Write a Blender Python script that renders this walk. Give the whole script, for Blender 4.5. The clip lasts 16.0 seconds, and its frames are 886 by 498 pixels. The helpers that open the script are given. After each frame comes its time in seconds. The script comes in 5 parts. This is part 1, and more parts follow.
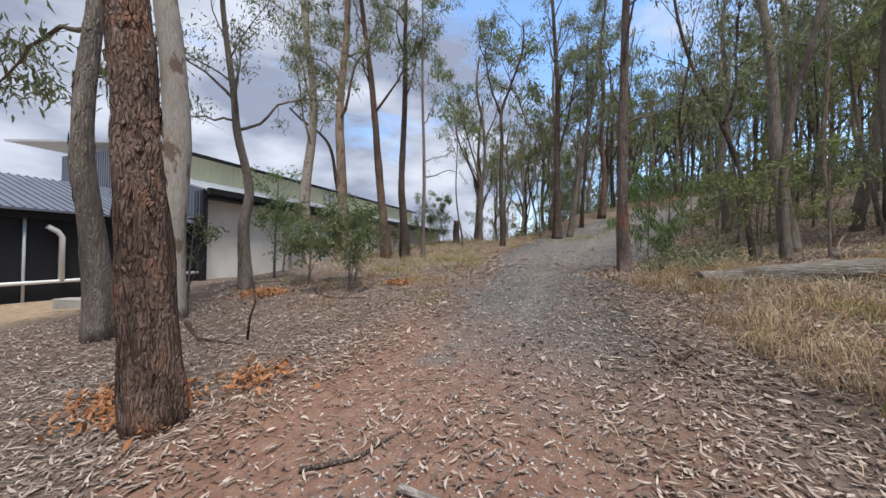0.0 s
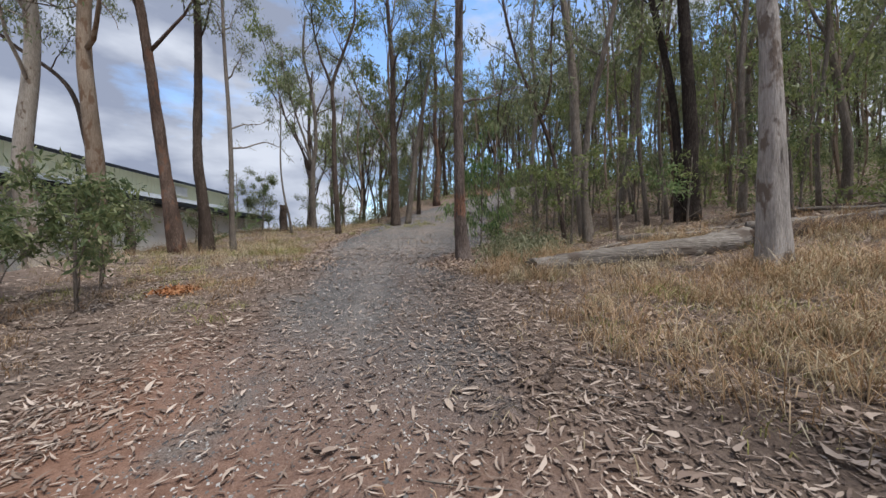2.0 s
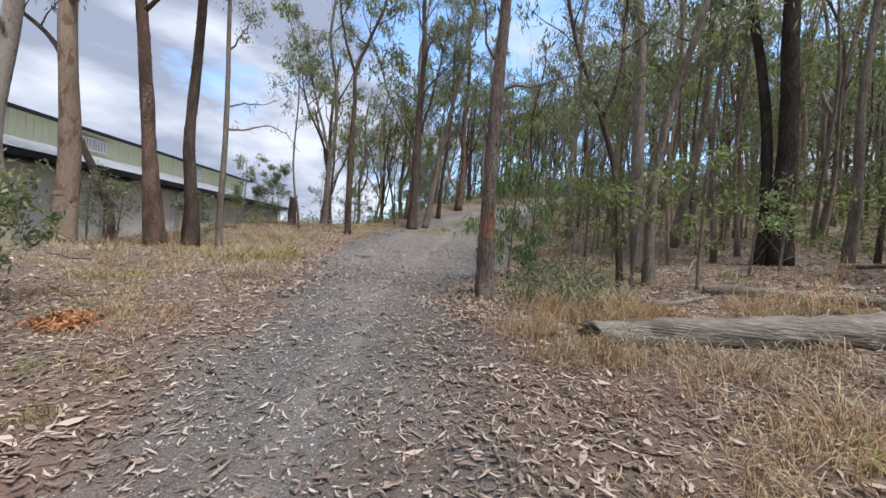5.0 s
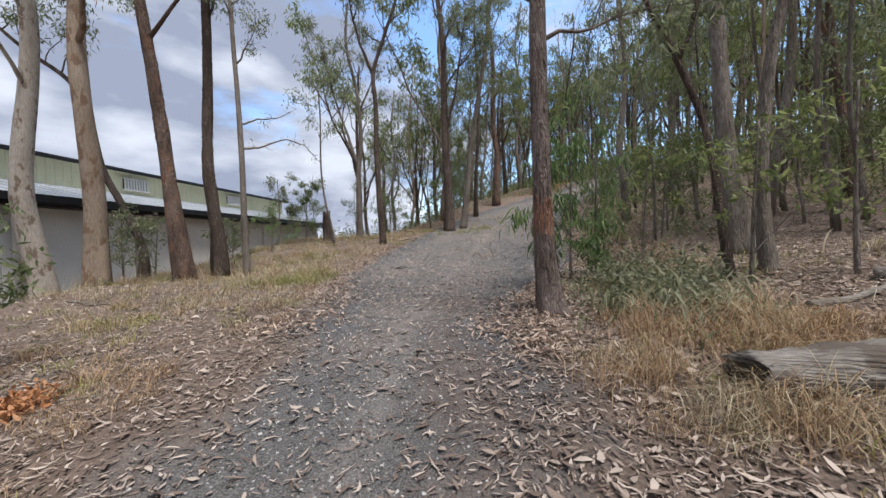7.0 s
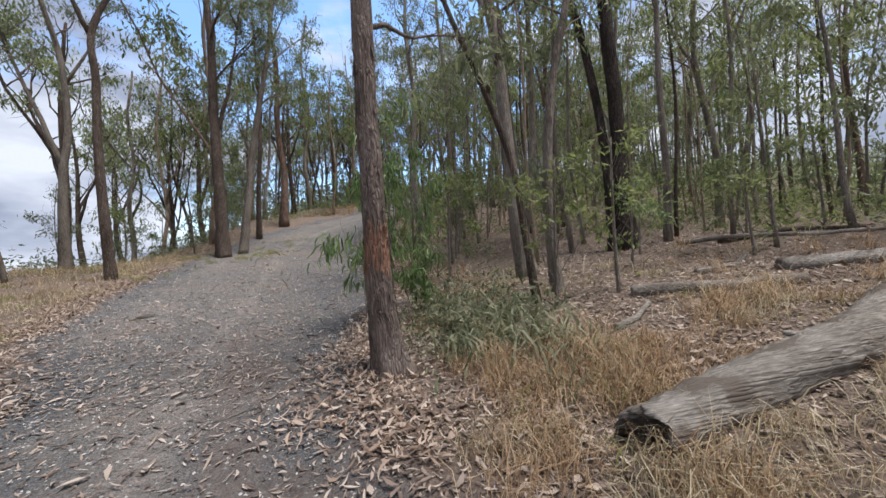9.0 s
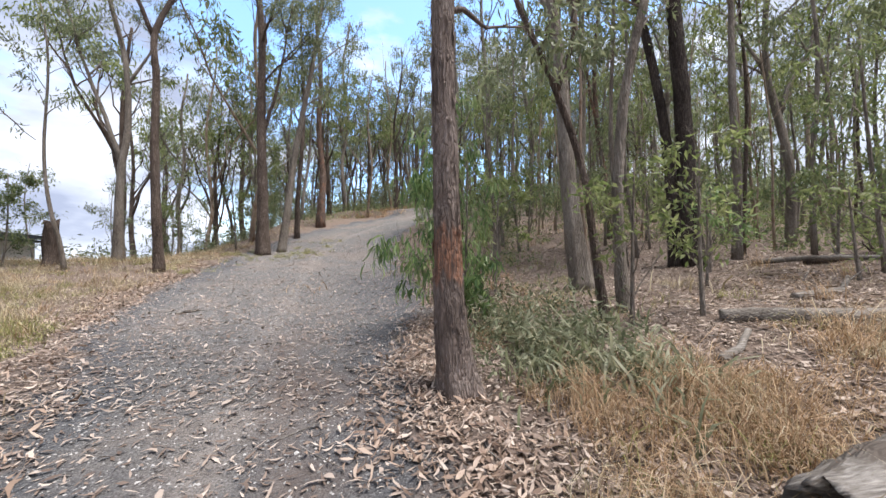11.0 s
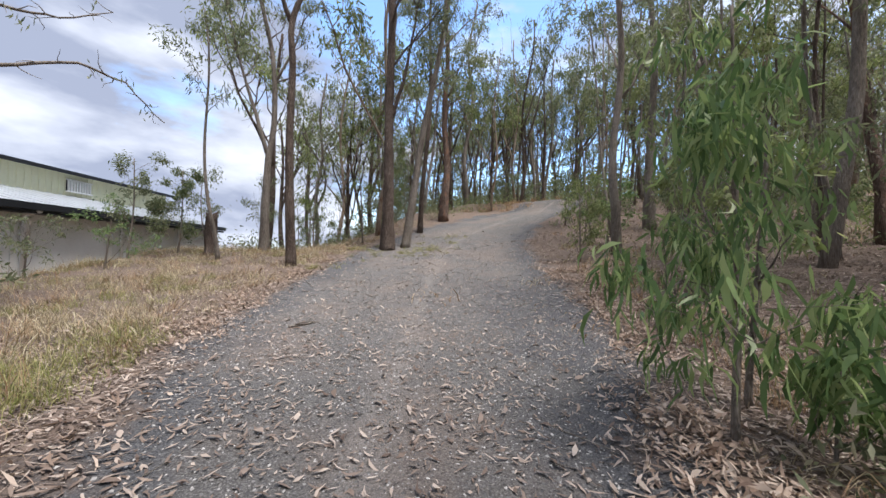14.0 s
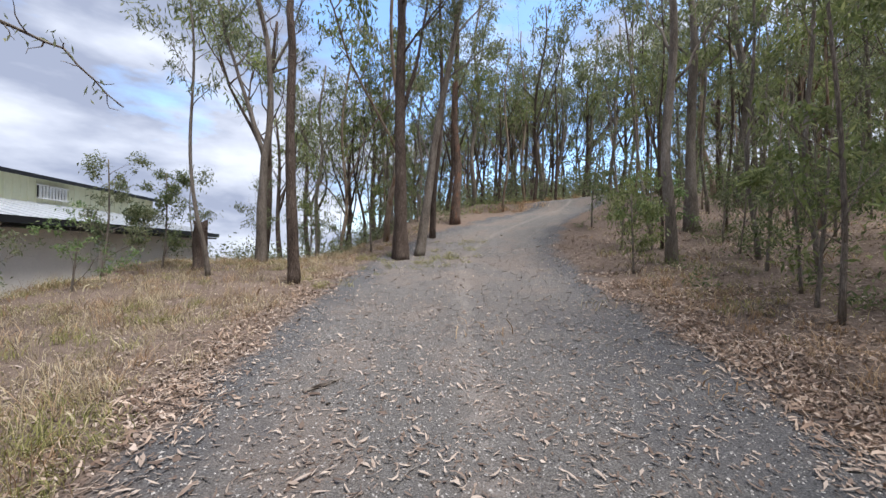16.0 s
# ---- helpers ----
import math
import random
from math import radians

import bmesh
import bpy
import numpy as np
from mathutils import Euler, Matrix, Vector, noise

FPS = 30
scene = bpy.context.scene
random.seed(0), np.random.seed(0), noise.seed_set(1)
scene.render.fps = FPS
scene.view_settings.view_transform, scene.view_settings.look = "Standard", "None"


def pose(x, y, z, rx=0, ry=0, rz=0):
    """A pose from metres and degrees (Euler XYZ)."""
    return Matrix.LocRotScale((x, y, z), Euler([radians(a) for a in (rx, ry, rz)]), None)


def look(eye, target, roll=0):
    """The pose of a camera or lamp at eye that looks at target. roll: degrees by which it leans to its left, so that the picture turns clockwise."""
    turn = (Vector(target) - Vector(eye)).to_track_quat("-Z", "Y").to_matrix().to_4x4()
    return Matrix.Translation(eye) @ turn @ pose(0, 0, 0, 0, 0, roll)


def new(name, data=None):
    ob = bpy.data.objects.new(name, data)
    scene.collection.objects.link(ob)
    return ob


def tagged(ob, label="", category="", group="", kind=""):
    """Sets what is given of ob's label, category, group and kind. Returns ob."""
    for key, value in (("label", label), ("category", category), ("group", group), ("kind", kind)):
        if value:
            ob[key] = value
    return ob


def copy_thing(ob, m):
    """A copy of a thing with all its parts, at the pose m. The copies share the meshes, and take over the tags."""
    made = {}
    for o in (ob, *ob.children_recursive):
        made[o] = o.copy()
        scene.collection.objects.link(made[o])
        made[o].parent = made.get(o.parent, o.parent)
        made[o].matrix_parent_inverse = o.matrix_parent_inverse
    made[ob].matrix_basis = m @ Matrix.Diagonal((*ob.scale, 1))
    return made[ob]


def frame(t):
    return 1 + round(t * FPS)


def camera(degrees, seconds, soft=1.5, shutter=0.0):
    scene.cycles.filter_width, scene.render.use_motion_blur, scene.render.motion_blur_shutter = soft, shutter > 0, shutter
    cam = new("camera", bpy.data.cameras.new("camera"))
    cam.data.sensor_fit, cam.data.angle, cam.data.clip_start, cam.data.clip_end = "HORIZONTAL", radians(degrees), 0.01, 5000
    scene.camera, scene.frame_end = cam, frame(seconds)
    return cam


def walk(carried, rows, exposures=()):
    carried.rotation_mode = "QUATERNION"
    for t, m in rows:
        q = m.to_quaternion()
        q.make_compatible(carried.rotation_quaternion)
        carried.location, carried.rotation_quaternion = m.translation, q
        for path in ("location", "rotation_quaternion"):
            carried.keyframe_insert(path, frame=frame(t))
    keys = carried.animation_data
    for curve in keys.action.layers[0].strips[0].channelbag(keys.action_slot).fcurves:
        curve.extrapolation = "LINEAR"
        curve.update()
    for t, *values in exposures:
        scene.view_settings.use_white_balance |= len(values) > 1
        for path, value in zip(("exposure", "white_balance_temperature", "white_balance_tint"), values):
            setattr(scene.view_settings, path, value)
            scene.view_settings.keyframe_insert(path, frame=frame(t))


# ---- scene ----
cam = camera(102.4, 16.0)
PATH = [
    (0, (1.122, 1.028, 1.501), (-0.039, 2.657, 1.522), 1.0),
    (0.5, (1.041, 1.343, 1.543), (-0.087, 2.991, 1.654), -0.9),
    (1, (0.961, 1.637, 1.599), (-0.039, 3.364, 1.715), -0.1),
    (1.5, (0.775, 1.949, 1.59), (-0.011, 3.788, 1.575), 2.0),
    (2, (0.761, 2.289, 1.57), (0.403, 4.256, 1.521), -0.4),
    (2.5, (0.959, 2.602, 1.697), (1.118, 4.596, 1.72), -1.7),
    (3, (0.924, 2.879, 1.72), (0.957, 4.878, 1.777), -0.0),
    (3.5, (0.723, 3.19, 1.784), (0.497, 5.177, 1.841), 1.5),
    (6, (0.303, 4.72, 2.036), (-0.22, 6.649, 1.953), 3.4),
    (6.5, (0.204, 4.986, 2.036), (-0.445, 6.878, 2.056), -2.0),
    (7, (0.064, 5.369, 2.069), (-0.613, 7.25, 2.015), -1.6),
    (7.5, (-0.249, 5.65, 2.134), (-0.855, 7.554, 2.034), 1.6),
    (8, (-0.391, 5.91, 2.126), (-0.921, 7.83, 1.945), -0.5),
    (8.5, (-0.394, 6.316, 2.211), (-0.554, 8.309, 2.161), -7.2),
    (9, (-0.422, 6.465, 2.25), (0.039, 8.411, 2.265), -3.1),
    (9.5, (-0.669, 6.581, 2.277), (-0.304, 8.547, 2.315), -1.6),
    (10, (-0.761, 6.658, 2.267), (-0.442, 8.632, 2.307), -0.9),
    (12.5, (-0.849, 7.974, 2.296), (-0.53, 9.947, 2.381), 0.2),
    (13, (-1.029, 8.446, 2.359), (-1.227, 10.435, 2.426), 2.4),
    (13.5, (-1.344, 8.718, 2.459), (-1.638, 10.694, 2.553), 4.4),
    (14, (-1.545, 9.346, 2.495), (-1.852, 11.323, 2.514), 1.7),
    (14.5, (-1.801, 9.899, 2.671), (-2.124, 11.872, 2.63), 2.6),
    (15, (-2.258, 10.196, 2.753), (-2.591, 12.168, 2.741), 4.0),
    (15.5, (-2.509, 10.356, 2.755), (-2.825, 12.33, 2.703), 5.5),
    (16, (-2.672, 10.801, 2.839), (-2.958, 12.781, 2.852), 0.8),
]
walk(cam, [(t, look(eye, target, roll)) for t, eye, target, roll in PATH],
     [(0, 0.36, 6440, 11), (1.5, 0.23, 6455, 11), (2.0, 0.26, 6455, 11), (3.0, 0.53, 6455, 11), (3.6, 0.63, 6455, 11), (6.0, 0.58, 6455, 11), (6.5, 0.58, 6455, 11), (7.0, 0.46, 6455, 11),
      (8.0, 0.43, 6455, 11), (9.0, 0.54, 6455, 11), (9.5, 0.95, 6455, 11), (10.0, 1.00, 6455, 11), (12.5, 1.08, 6440, 13), (13.0, 1.05, 6440, 13), (13.5, 0.78, 6455, 12), (15.5, 0.72, 6440, 12), (16, 0.68, 6440, 12)])

# ---- world and sun ----
SUN_EL, SUN_AZ = 69.0, 122.0      # degrees; azimuth clockwise from +y


def make_world():
    w = bpy.data.worlds.new("sky")
    scene.world = w
    w.use_nodes = True
    n, l = w.node_tree.nodes, w.node_tree.links
    n.clear()
    out, bg = n.new("ShaderNodeOutputWorld"), n.new("ShaderNodeBackground")
    sky = n.new("ShaderNodeTexSky")
    sky.sky_type, sky.sun_disc = "NISHITA", False
    sky.sun_elevation, sky.sun_rotation = radians(SUN_EL), radians(SUN_AZ)
    tc, mp = n.new("ShaderNodeTexCoord"), n.new("ShaderNodeMapping")
    mp.inputs["Scale"].default_value = (1.0, 1.0, 2.6)
    mp.inputs["Location"].default_value = CLOUD_SHIFT
    big, small = n.new("ShaderNodeTexNoise"), n.new("ShaderNodeTexNoise")
    big.inputs["Scale"].default_value, big.inputs["Detail"].default_value = 2.1, 8
    big.inputs["Roughness"].default_value = 0.56
    small.inputs["Scale"].default_value, small.inputs["Detail"].default_value = 3.4, 6
    ramp, shade = n.new("ShaderNodeValToRGB"), n.new("ShaderNodeValToRGB")
    ramp.color_ramp.elements[0].position, ramp.color_ramp.elements[1].position = 0.44, 0.56
    shade.color_ramp.elements[0].position, shade.color_ramp.elements[1].position = 0.42, 0.64
    shade.color_ramp.elements[0].color = (2.05, 2.35, 3.1, 1)
    shade.color_ramp.elements[1].color = (4.5, 4.85, 5.5, 1)
    # the cloud breaks up high over the hill
    gap = n.new("ShaderNodeVectorMath")
    gap.operation = "DOT_PRODUCT"
    gap.inputs[1].default_value = Vector((0.02, 0.80, 0.60)).normalized()
    open_up = n.new("ShaderNodeMapRange")
    open_up.interpolation_type = "SMOOTHSTEP"
    for key, v in (("From Min", 0.70), ("From Max", 0.97), ("To Min", 0.14), ("To Max", -0.09)):
        open_up.inputs[key].default_value = v
    total = n.new("ShaderNodeMath")
    l.new(tc.outputs["Generated"], gap.inputs[0])
    l.new(gap.outputs["Value"], open_up.inputs["Value"])
    l.new(big.outputs["Fac"], total.inputs[0])
    l.new(open_up.outputs["Result"], total.inputs[1])
    mix = n.new("ShaderNodeMix")
    mix.data_type = "RGBA"
    l.new(tc.outputs["Generated"], mp.inputs["Vector"])
    l.new(mp.outputs["Vector"], big.inputs["Vector"])
    l.new(mp.outputs["Vector"], small.inputs["Vector"])
    l.new(total.outputs["Value"], ramp.inputs["Fac"])
    l.new(small.outputs["Fac"], shade.inputs["Fac"])
    l.new(ramp.outputs["Color"], mix.inputs["Factor"])
    clear = n.new("ShaderNodeMix")
    clear.data_type, clear.blend_type = "RGBA", "MULTIPLY"
    clear.inputs["Factor"].default_value, clear.inputs["B"].default_value = 1.0, (1.55, 1.8, 2.0, 1)
    l.new(sky.outputs["Color"], clear.inputs["A"])
    l.new(clear.outputs["Result"], mix.inputs["A"])
    l.new(shade.outputs["Color"], mix.inputs["B"])
    l.new(mix.outputs["Result"], bg.inputs["Color"])
    bg.inputs["Strength"].default_value = SKY_STRENGTH
    l.new(bg.outputs["Background"], out.inputs["Surface"])


CLOUD_SHIFT, SKY_STRENGTH = (0.35, 0.2, 0.1), 0.135
make_world()
sun_data = bpy.data.lights.new("sun", "SUN")
sun_data.energy, sun_data.angle, sun_data.color = 3.8, radians(22), (1.0, 0.96, 0.91)
sun = new("sun", sun_data)
sun.matrix_world = look((0, 0, 40), Vector((0, 0, 40)) - Vector((
    math.sin(radians(SUN_AZ)) * math.cos(radians(SUN_EL)),
    math.cos(radians(SUN_AZ)) * math.cos(radians(SUN_EL)), math.sin(radians(SUN_EL)))))


# ---- materials ----
class Nodes:
    """A small helper to wire a node material."""

    def __init__(self, name, rough=0.8, metal=0.0):
        self.mat = bpy.data.materials.new(name)
        self.mat.use_nodes = True
        self.t = self.mat.node_tree
        self.bsdf = self.t.nodes["Principled BSDF"]
        self.bsdf.inputs["Roughness"].default_value = rough
        self.bsdf.inputs["Metallic"].default_value = metal
        self.bsdf.inputs["Specular IOR Level"].default_value = 0.25

    def node(self, kind, **values):
        n = self.t.nodes.new("ShaderNode" + kind)
        for key, v in values.items():
            n.inputs[key.replace("_", " ")].default_value = v
        return n

    def link(self, a, b):
        self.t.links.new(a, b)

    def coords(self, space="Object", scale=(1, 1, 1)):
        tc = self.node("TexCoord")
        mp = self.node("Mapping", Scale=scale)
        self.link(tc.outputs[space], mp.inputs["Vector"])
        return mp.outputs["Vector"]

    def noise(self, vec, scale, detail=4, rough=0.55):
        n = self.node("TexNoise", Scale=scale, Detail=detail, Roughness=rough)
        self.link(vec, n.inputs["Vector"])
        return n.outputs["Fac"]

    def ramp(self, fac, *stops):
        n = self.node("ValToRGB")
        e = n.color_ramp.elements
        while len(e) < len(stops):
            e.new(0.5)
        for el, (p, c) in zip(e, stops):
            el.position, el.color = p, (*c, 1)
        self.link(fac, n.inputs["Fac"])
        return n.outputs["Color"]

    def mix(self, fac, a, b, mode="MIX"):
        n = self.node("Mix")
        n.data_type, n.blend_type = "RGBA", mode
        for sock, v in (("Factor", fac), ("A", a), ("B", b)):
            if hasattr(v, "is_output"):
                self.link(v, n.inputs[sock])
            else:
                n.inputs[sock].default_value = v if sock == "Factor" else (*v, 1)
        return n.outputs["Result"]

    def math(self, op, a, b=0.0, c=0.0):
        n = self.node("Math")
        n.operation = op
        for sock, v in zip(n.inputs, (a, b, c)):
            if hasattr(v, "is_output"):
                self.link(v, sock)
            else:
                sock.default_value = v
        return n.outputs["Value"]

    def smooth(self, v, a, b):
        n = self.node("MapRange", From_Min=a, From_Max=b)
        n.interpolation_type = "SMOOTHSTEP"
        self.link(v, n.inputs["Value"])
        return n.outputs["Result"]

    def bump(self, height, strength, dist):
        n = self.node("Bump", Strength=strength, Distance=dist)
        self.link(height, n.inputs["Height"])
        self.link(n.outputs["Normal"], self.bsdf.inputs["Normal"])

    def done(self, colour):
        self.link(colour, self.bsdf.inputs["Base Color"])
        return self.mat


def bark_material(name, dark, mid, light, furrow=1.0, patches=None, along=2, scar=None, wander=0.12, stretch=0.06):
    """Bark whose grain runs along one axis: furrows between long plates, fine fibre and broad tone."""
    m = Nodes(name, 0.92)
    m.bsdf.inputs["Specular IOR Level"].default_value = 0.1

    def grain(k):
        return tuple(k if i == along else 1.0 for i in range(3))

    warp = m.node("VectorMath")
    warp.operation = "MULTIPLY_ADD"
    nz = m.node("TexNoise", Scale=7.0, Detail=3.0)
    m.link(m.coords("Object", grain(0.5)), nz.inputs["Vector"])
    warp.inputs[1].default_value = (wander, wander, wander)
    m.link(nz.outputs["Color"], warp.inputs[0])
    m.link(m.coords("Object", grain(stretch)), warp.inputs[2])
    plates = m.node("TexVoronoi", Scale=34.0)
    plates.feature = "DISTANCE_TO_EDGE"
    m.link(warp.outputs["Vector"], plates.inputs["Vector"])
    ridge = m.smooth(plates.outputs["Distance"], 0.0, 0.3)
    fine = m.noise(m.coords("Object", grain(0.12)), 55, 6, 0.7)
    wide = m.noise(m.coords("Object", grain(0.4)), 2.6, 5, 0.6)
    tone = m.math("ADD", m.math("MULTIPLY", fine, 0.55), m.math("MULTIPLY", wide, 0.45))
    c = m.ramp(tone, (0.36, dark), (0.5, mid), (0.64, light))
    c = m.mix(m.math("MULTIPLY", m.math("SUBTRACT", 1.0, ridge), min(0.5, 0.36 * furrow)), c, tuple(x * 0.75 for x in dark))
    if patches:
        spots = m.smooth(m.noise(m.coords("Object", grain(0.45)), 4.5, 5, 0.6), 0.53, 0.61)
        c = m.mix(spots, c, patches)
    if scar:
        low, high, colour = scar
        sep = m.node("SeparateXYZ")
        m.link(m.coords(), sep.inputs["Vector"])
        h = m.math("ADD", sep.outputs["Z"], m.math("MULTIPLY", m.math("SUBTRACT", m.noise(m.coords("Object", grain(0.3)), 9, 4), 0.5), 0.9))
        band = m.math("MULTIPLY", m.smooth(h, low, low + 0.12), m.math("SUBTRACT", 1.0, m.smooth(h, high - 0.12, high)))
        c = m.mix(m.math("MULTIPLY", band, m.smooth(fine, 0.35, 0.6)), c, colour)
    own = m.node("ObjectInfo").outputs["Random"]
    c = m.mix(0.35, c, m.ramp(own, (0.0, (0.62, 0.58, 0.55)), (1.0, (1.0, 1.0, 1.0))), "MULTIPLY")
    h = m.math("ADD", m.math("MULTIPLY", ridge, 0.7), m.math("MULTIPLY", fine, 0.6))
    m.bump(h, min(1.0, 0.9 * furrow), 0.02 * furrow + 0.006)
    return m.done(c)


def leaf_material(name, a, b, c, gloss=0.45, through_light=0.35):
    m = Nodes(name, gloss)
    r = m.node("NewGeometry").outputs["Random Per Island"]
    col = m.ramp(r, (0.0, a), (0.5, b), (1.0, c))
    tr = m.node("BsdfTranslucent")
    lit = m.mix(0.5, col, (0.75, 0.85, 0.25), "MULTIPLY")
    m.link(m.mix(0.3, col, lit), tr.inputs["Color"])
    mix = m.node("MixShader", Fac=through_light)
    out = m.t.nodes["Material Output"]
    m.link(m.bsdf.outputs["BSDF"], mix.inputs[1])
    m.link(tr.outputs["BSDF"], mix.inputs[2])
    m.link(mix.outputs["Shader"], out.inputs["Surface"])
    return m.done(col)


def plain_material(name, colour, rough=0.6, metal=0.0, vary=0.25, scale=3.0, bump=0.15):
    m = Nodes(name, rough, metal)
    v = m.coords()
    big, small = m.noise(v, scale, 5), m.noise(v, scale * 18, 3)
    dirt = m.math("ADD", m.math("MULTIPLY", big, 0.7), m.math("MULTIPLY", small, 0.3))
    low = tuple(x * (1 - vary) for x in colour)
    m.bump(small, bump, 0.004)
    return m.done(m.ramp(dirt, (0.35, low), (0.62, colour)))


IRONBARK = bark_material("ironbark", (0.06, 0.045, 0.038), (0.15, 0.115, 0.095), (0.28, 0.225, 0.19), 1.2)
RUSTBARK = bark_material("rusty_bark", (0.075, 0.052, 0.042), (0.19, 0.135, 0.108), (0.36, 0.275, 0.23), 1.1, (0.235, 0.135, 0.095))
SCARBARK = bark_material("scarred_bark", (0.10, 0.077, 0.066), (0.225, 0.18, 0.157), (0.37, 0.315, 0.285), 1.0, scar=(0.95, 1.5, (0.31, 0.16, 0.105)))
GREYBARK = bark_material("grey_bark", (0.10, 0.083, 0.07), (0.23, 0.20, 0.17), (0.38, 0.34, 0.30), 0.8)
PALEBARK = bark_material("pale_gum_bark", (0.25, 0.215, 0.18), (0.42, 0.38, 0.33), (0.58, 0.54, 0.48), 0.35, (0.20, 0.155, 0.12))
GHOSTBARK = bark_material("grey_gum_bark", (0.24, 0.222, 0.205), (0.43, 0.405, 0.38), (0.56, 0.53, 0.50), 0.4, (0.20, 0.165, 0.14))
CREAMBARK = bark_material("cream_gum_bark", (0.17, 0.13, 0.098), (0.30, 0.235, 0.18), (0.42, 0.35, 0.28), 0.4, (0.19, 0.125, 0.085))
BURNTBARK = bark_material("burnt_bark", (0.02, 0.017, 0.015), (0.065, 0.052, 0.045), (0.15, 0.125, 0.11), 1.1)
DEADWOOD = bark_material("weathered_wood", (0.085, 0.073, 0.063), (0.21, 0.19, 0.168), (0.39, 0.365, 0.335), 0.6, (0.12, 0.10, 0.085), along=0, wander=0.012, stretch=0.02)
GUMLEAF = leaf_material("gum_leaf", (0.115, 0.14, 0.075), (0.20, 0.225, 0.125), (0.33, 0.345, 0.215), 0.4, 0.55)
OLIVELEAF = leaf_material("olive_leaf", (0.115, 0.15, 0.055), (0.205, 0.245, 0.095), (0.33, 0.35, 0.17), 0.42, 0.55)
WATTLELEAF = leaf_material("wattle_leaf", (0.095, 0.165, 0.06), (0.19, 0.27, 0.11), (0.31, 0.38, 0.19), 0.36, 0.55)
DARKWATTLE = leaf_material("dark_wattle_leaf", (0.07, 0.125, 0.05), (0.165, 0.25, 0.095), (0.36, 0.43, 0.19), 0.32, 0.55)
FERNLEAF = leaf_material("fern_leaf", (0.075, 0.088, 0.05), (0.15, 0.16, 0.095), (0.30, 0.27, 0.18), 0.45, 0.45)
SAGELEAF = leaf_material("sage_leaf", (0.11, 0.125, 0.07), (0.21, 0.225, 0.14), (0.42, 0.41, 0.29), 0.45, 0.45)
BUSHLEAF = leaf_material("bush_leaf", (0.085, 0.12, 0.055), (0.16, 0.20, 0.095), (0.28, 0.295, 0.155), 0.42, 0.5)
TANLEAF = leaf_material("tan_leaf", (0.14, 0.092, 0.068), (0.32, 0.228, 0.17), (0.56, 0.455, 0.37), 0.7, 0.1)
LITTER = leaf_material("dry_leaf", (0.115, 0.082, 0.065), (0.245, 0.185, 0.148), (0.52, 0.435, 0.365), 0.7, 0.1)
RUSTLEAF = leaf_material("rust_fern", (0.18, 0.07, 0.03), (0.35, 0.15, 0.062), (0.46, 0.25, 0.13), 0.7, 0.2)
STRAW = leaf_material("straw_grass", (0.175, 0.132, 0.08), (0.37, 0.30, 0.19), (0.60, 0.53, 0.385), 0.7, 0.3)
RUSSET = leaf_material("russet_grass", (0.20, 0.115, 0.062), (0.37, 0.245, 0.145), (0.54, 0.415, 0.275), 0.7, 0.3)
GREENGRASS = leaf_material("green_grass", (0.13, 0.145, 0.045), (0.25, 0.245, 0.085), (0.40, 0.36, 0.17), 0.7, 0.3)
PEBBLE = leaf_material("gravel_stone", (0.055, 0.053, 0.053), (0.15, 0.145, 0.14), (0.45, 0.43, 0.405), 0.85, 0.0)


# ---- the lie of the land ----
def sm(a, b, v):
    q = min(max((v - a) / (b - a), 0.0), 1.0)
    return q * q * (3 - 2 * q)


def soft(v):
    return 0.5 * (v + math.sqrt(v * v + 1.0)) - 0.5


def bend(y):
    """The line that the hill's cross fall follows."""
    y = min(y, 30.0)
    return 0.55 - 0.26 * y + 0.0042 * y * y


def track_mid(y):
    return bend(y) - 0.5 * sm(5, 12, y) + 0.047 * max(0.0, min(y, 45.0) - 23) ** 2


def track_half(y):
    return 1.25 + 1.55 * sm(8, 17, y)


def wall_line(y):
    return -14.2 - 0.269 * (y - 6.6)


def lie(x, y):
    """The height of the ground, without small bumps."""
    p = 0.12 * y - 0.13 - 0.10 * soft(y - 10) + 0.135 * soft(y - 15.5) + 0.14 * soft(y - 25) - 0.14 * soft(y - 33) - 0.15 * soft(y - 75)
    u = x - bend(y)
    p += 0.13 * soft(u - 2.2) - 0.09 * soft(u - 10) - 0.03 * soft(u - 60)
    ridge = 0.12 * min(y, 22.0) - 0.13 - 0.10 * soft(min(y, 22.0) - 10) + 0.135 * soft(min(y, 22.0) - 15.5) - 0.07 * soft(y - 27)
    fall = sm(-3.5, -9.0, u) * sm(19, 24, y)
    p = p * (1 - fall) + ridge * fall
    along, across = 0.926 * (x + 0.4) - 0.376 * (y - 34.2), 0.376 * (x + 0.4) + 0.926 * (y - 34.2)
    p += 0.6 * math.exp(-((across - 1.5) / 0.9) ** 2) * sm(6.5, 4.0, abs(along + 0.2))
    if y < -5:
        p += 0.10 * soft(-5 - y)
    k = sm(10, 16, y)
    low = sm(5.0 - 1.7 * k, 1.2 - 0.5 * k, x - wall_line(y)) if y < 60 else 0.0
    return p * (1 - low) + 0.28 * sm(1.5, 7.0, y) * low


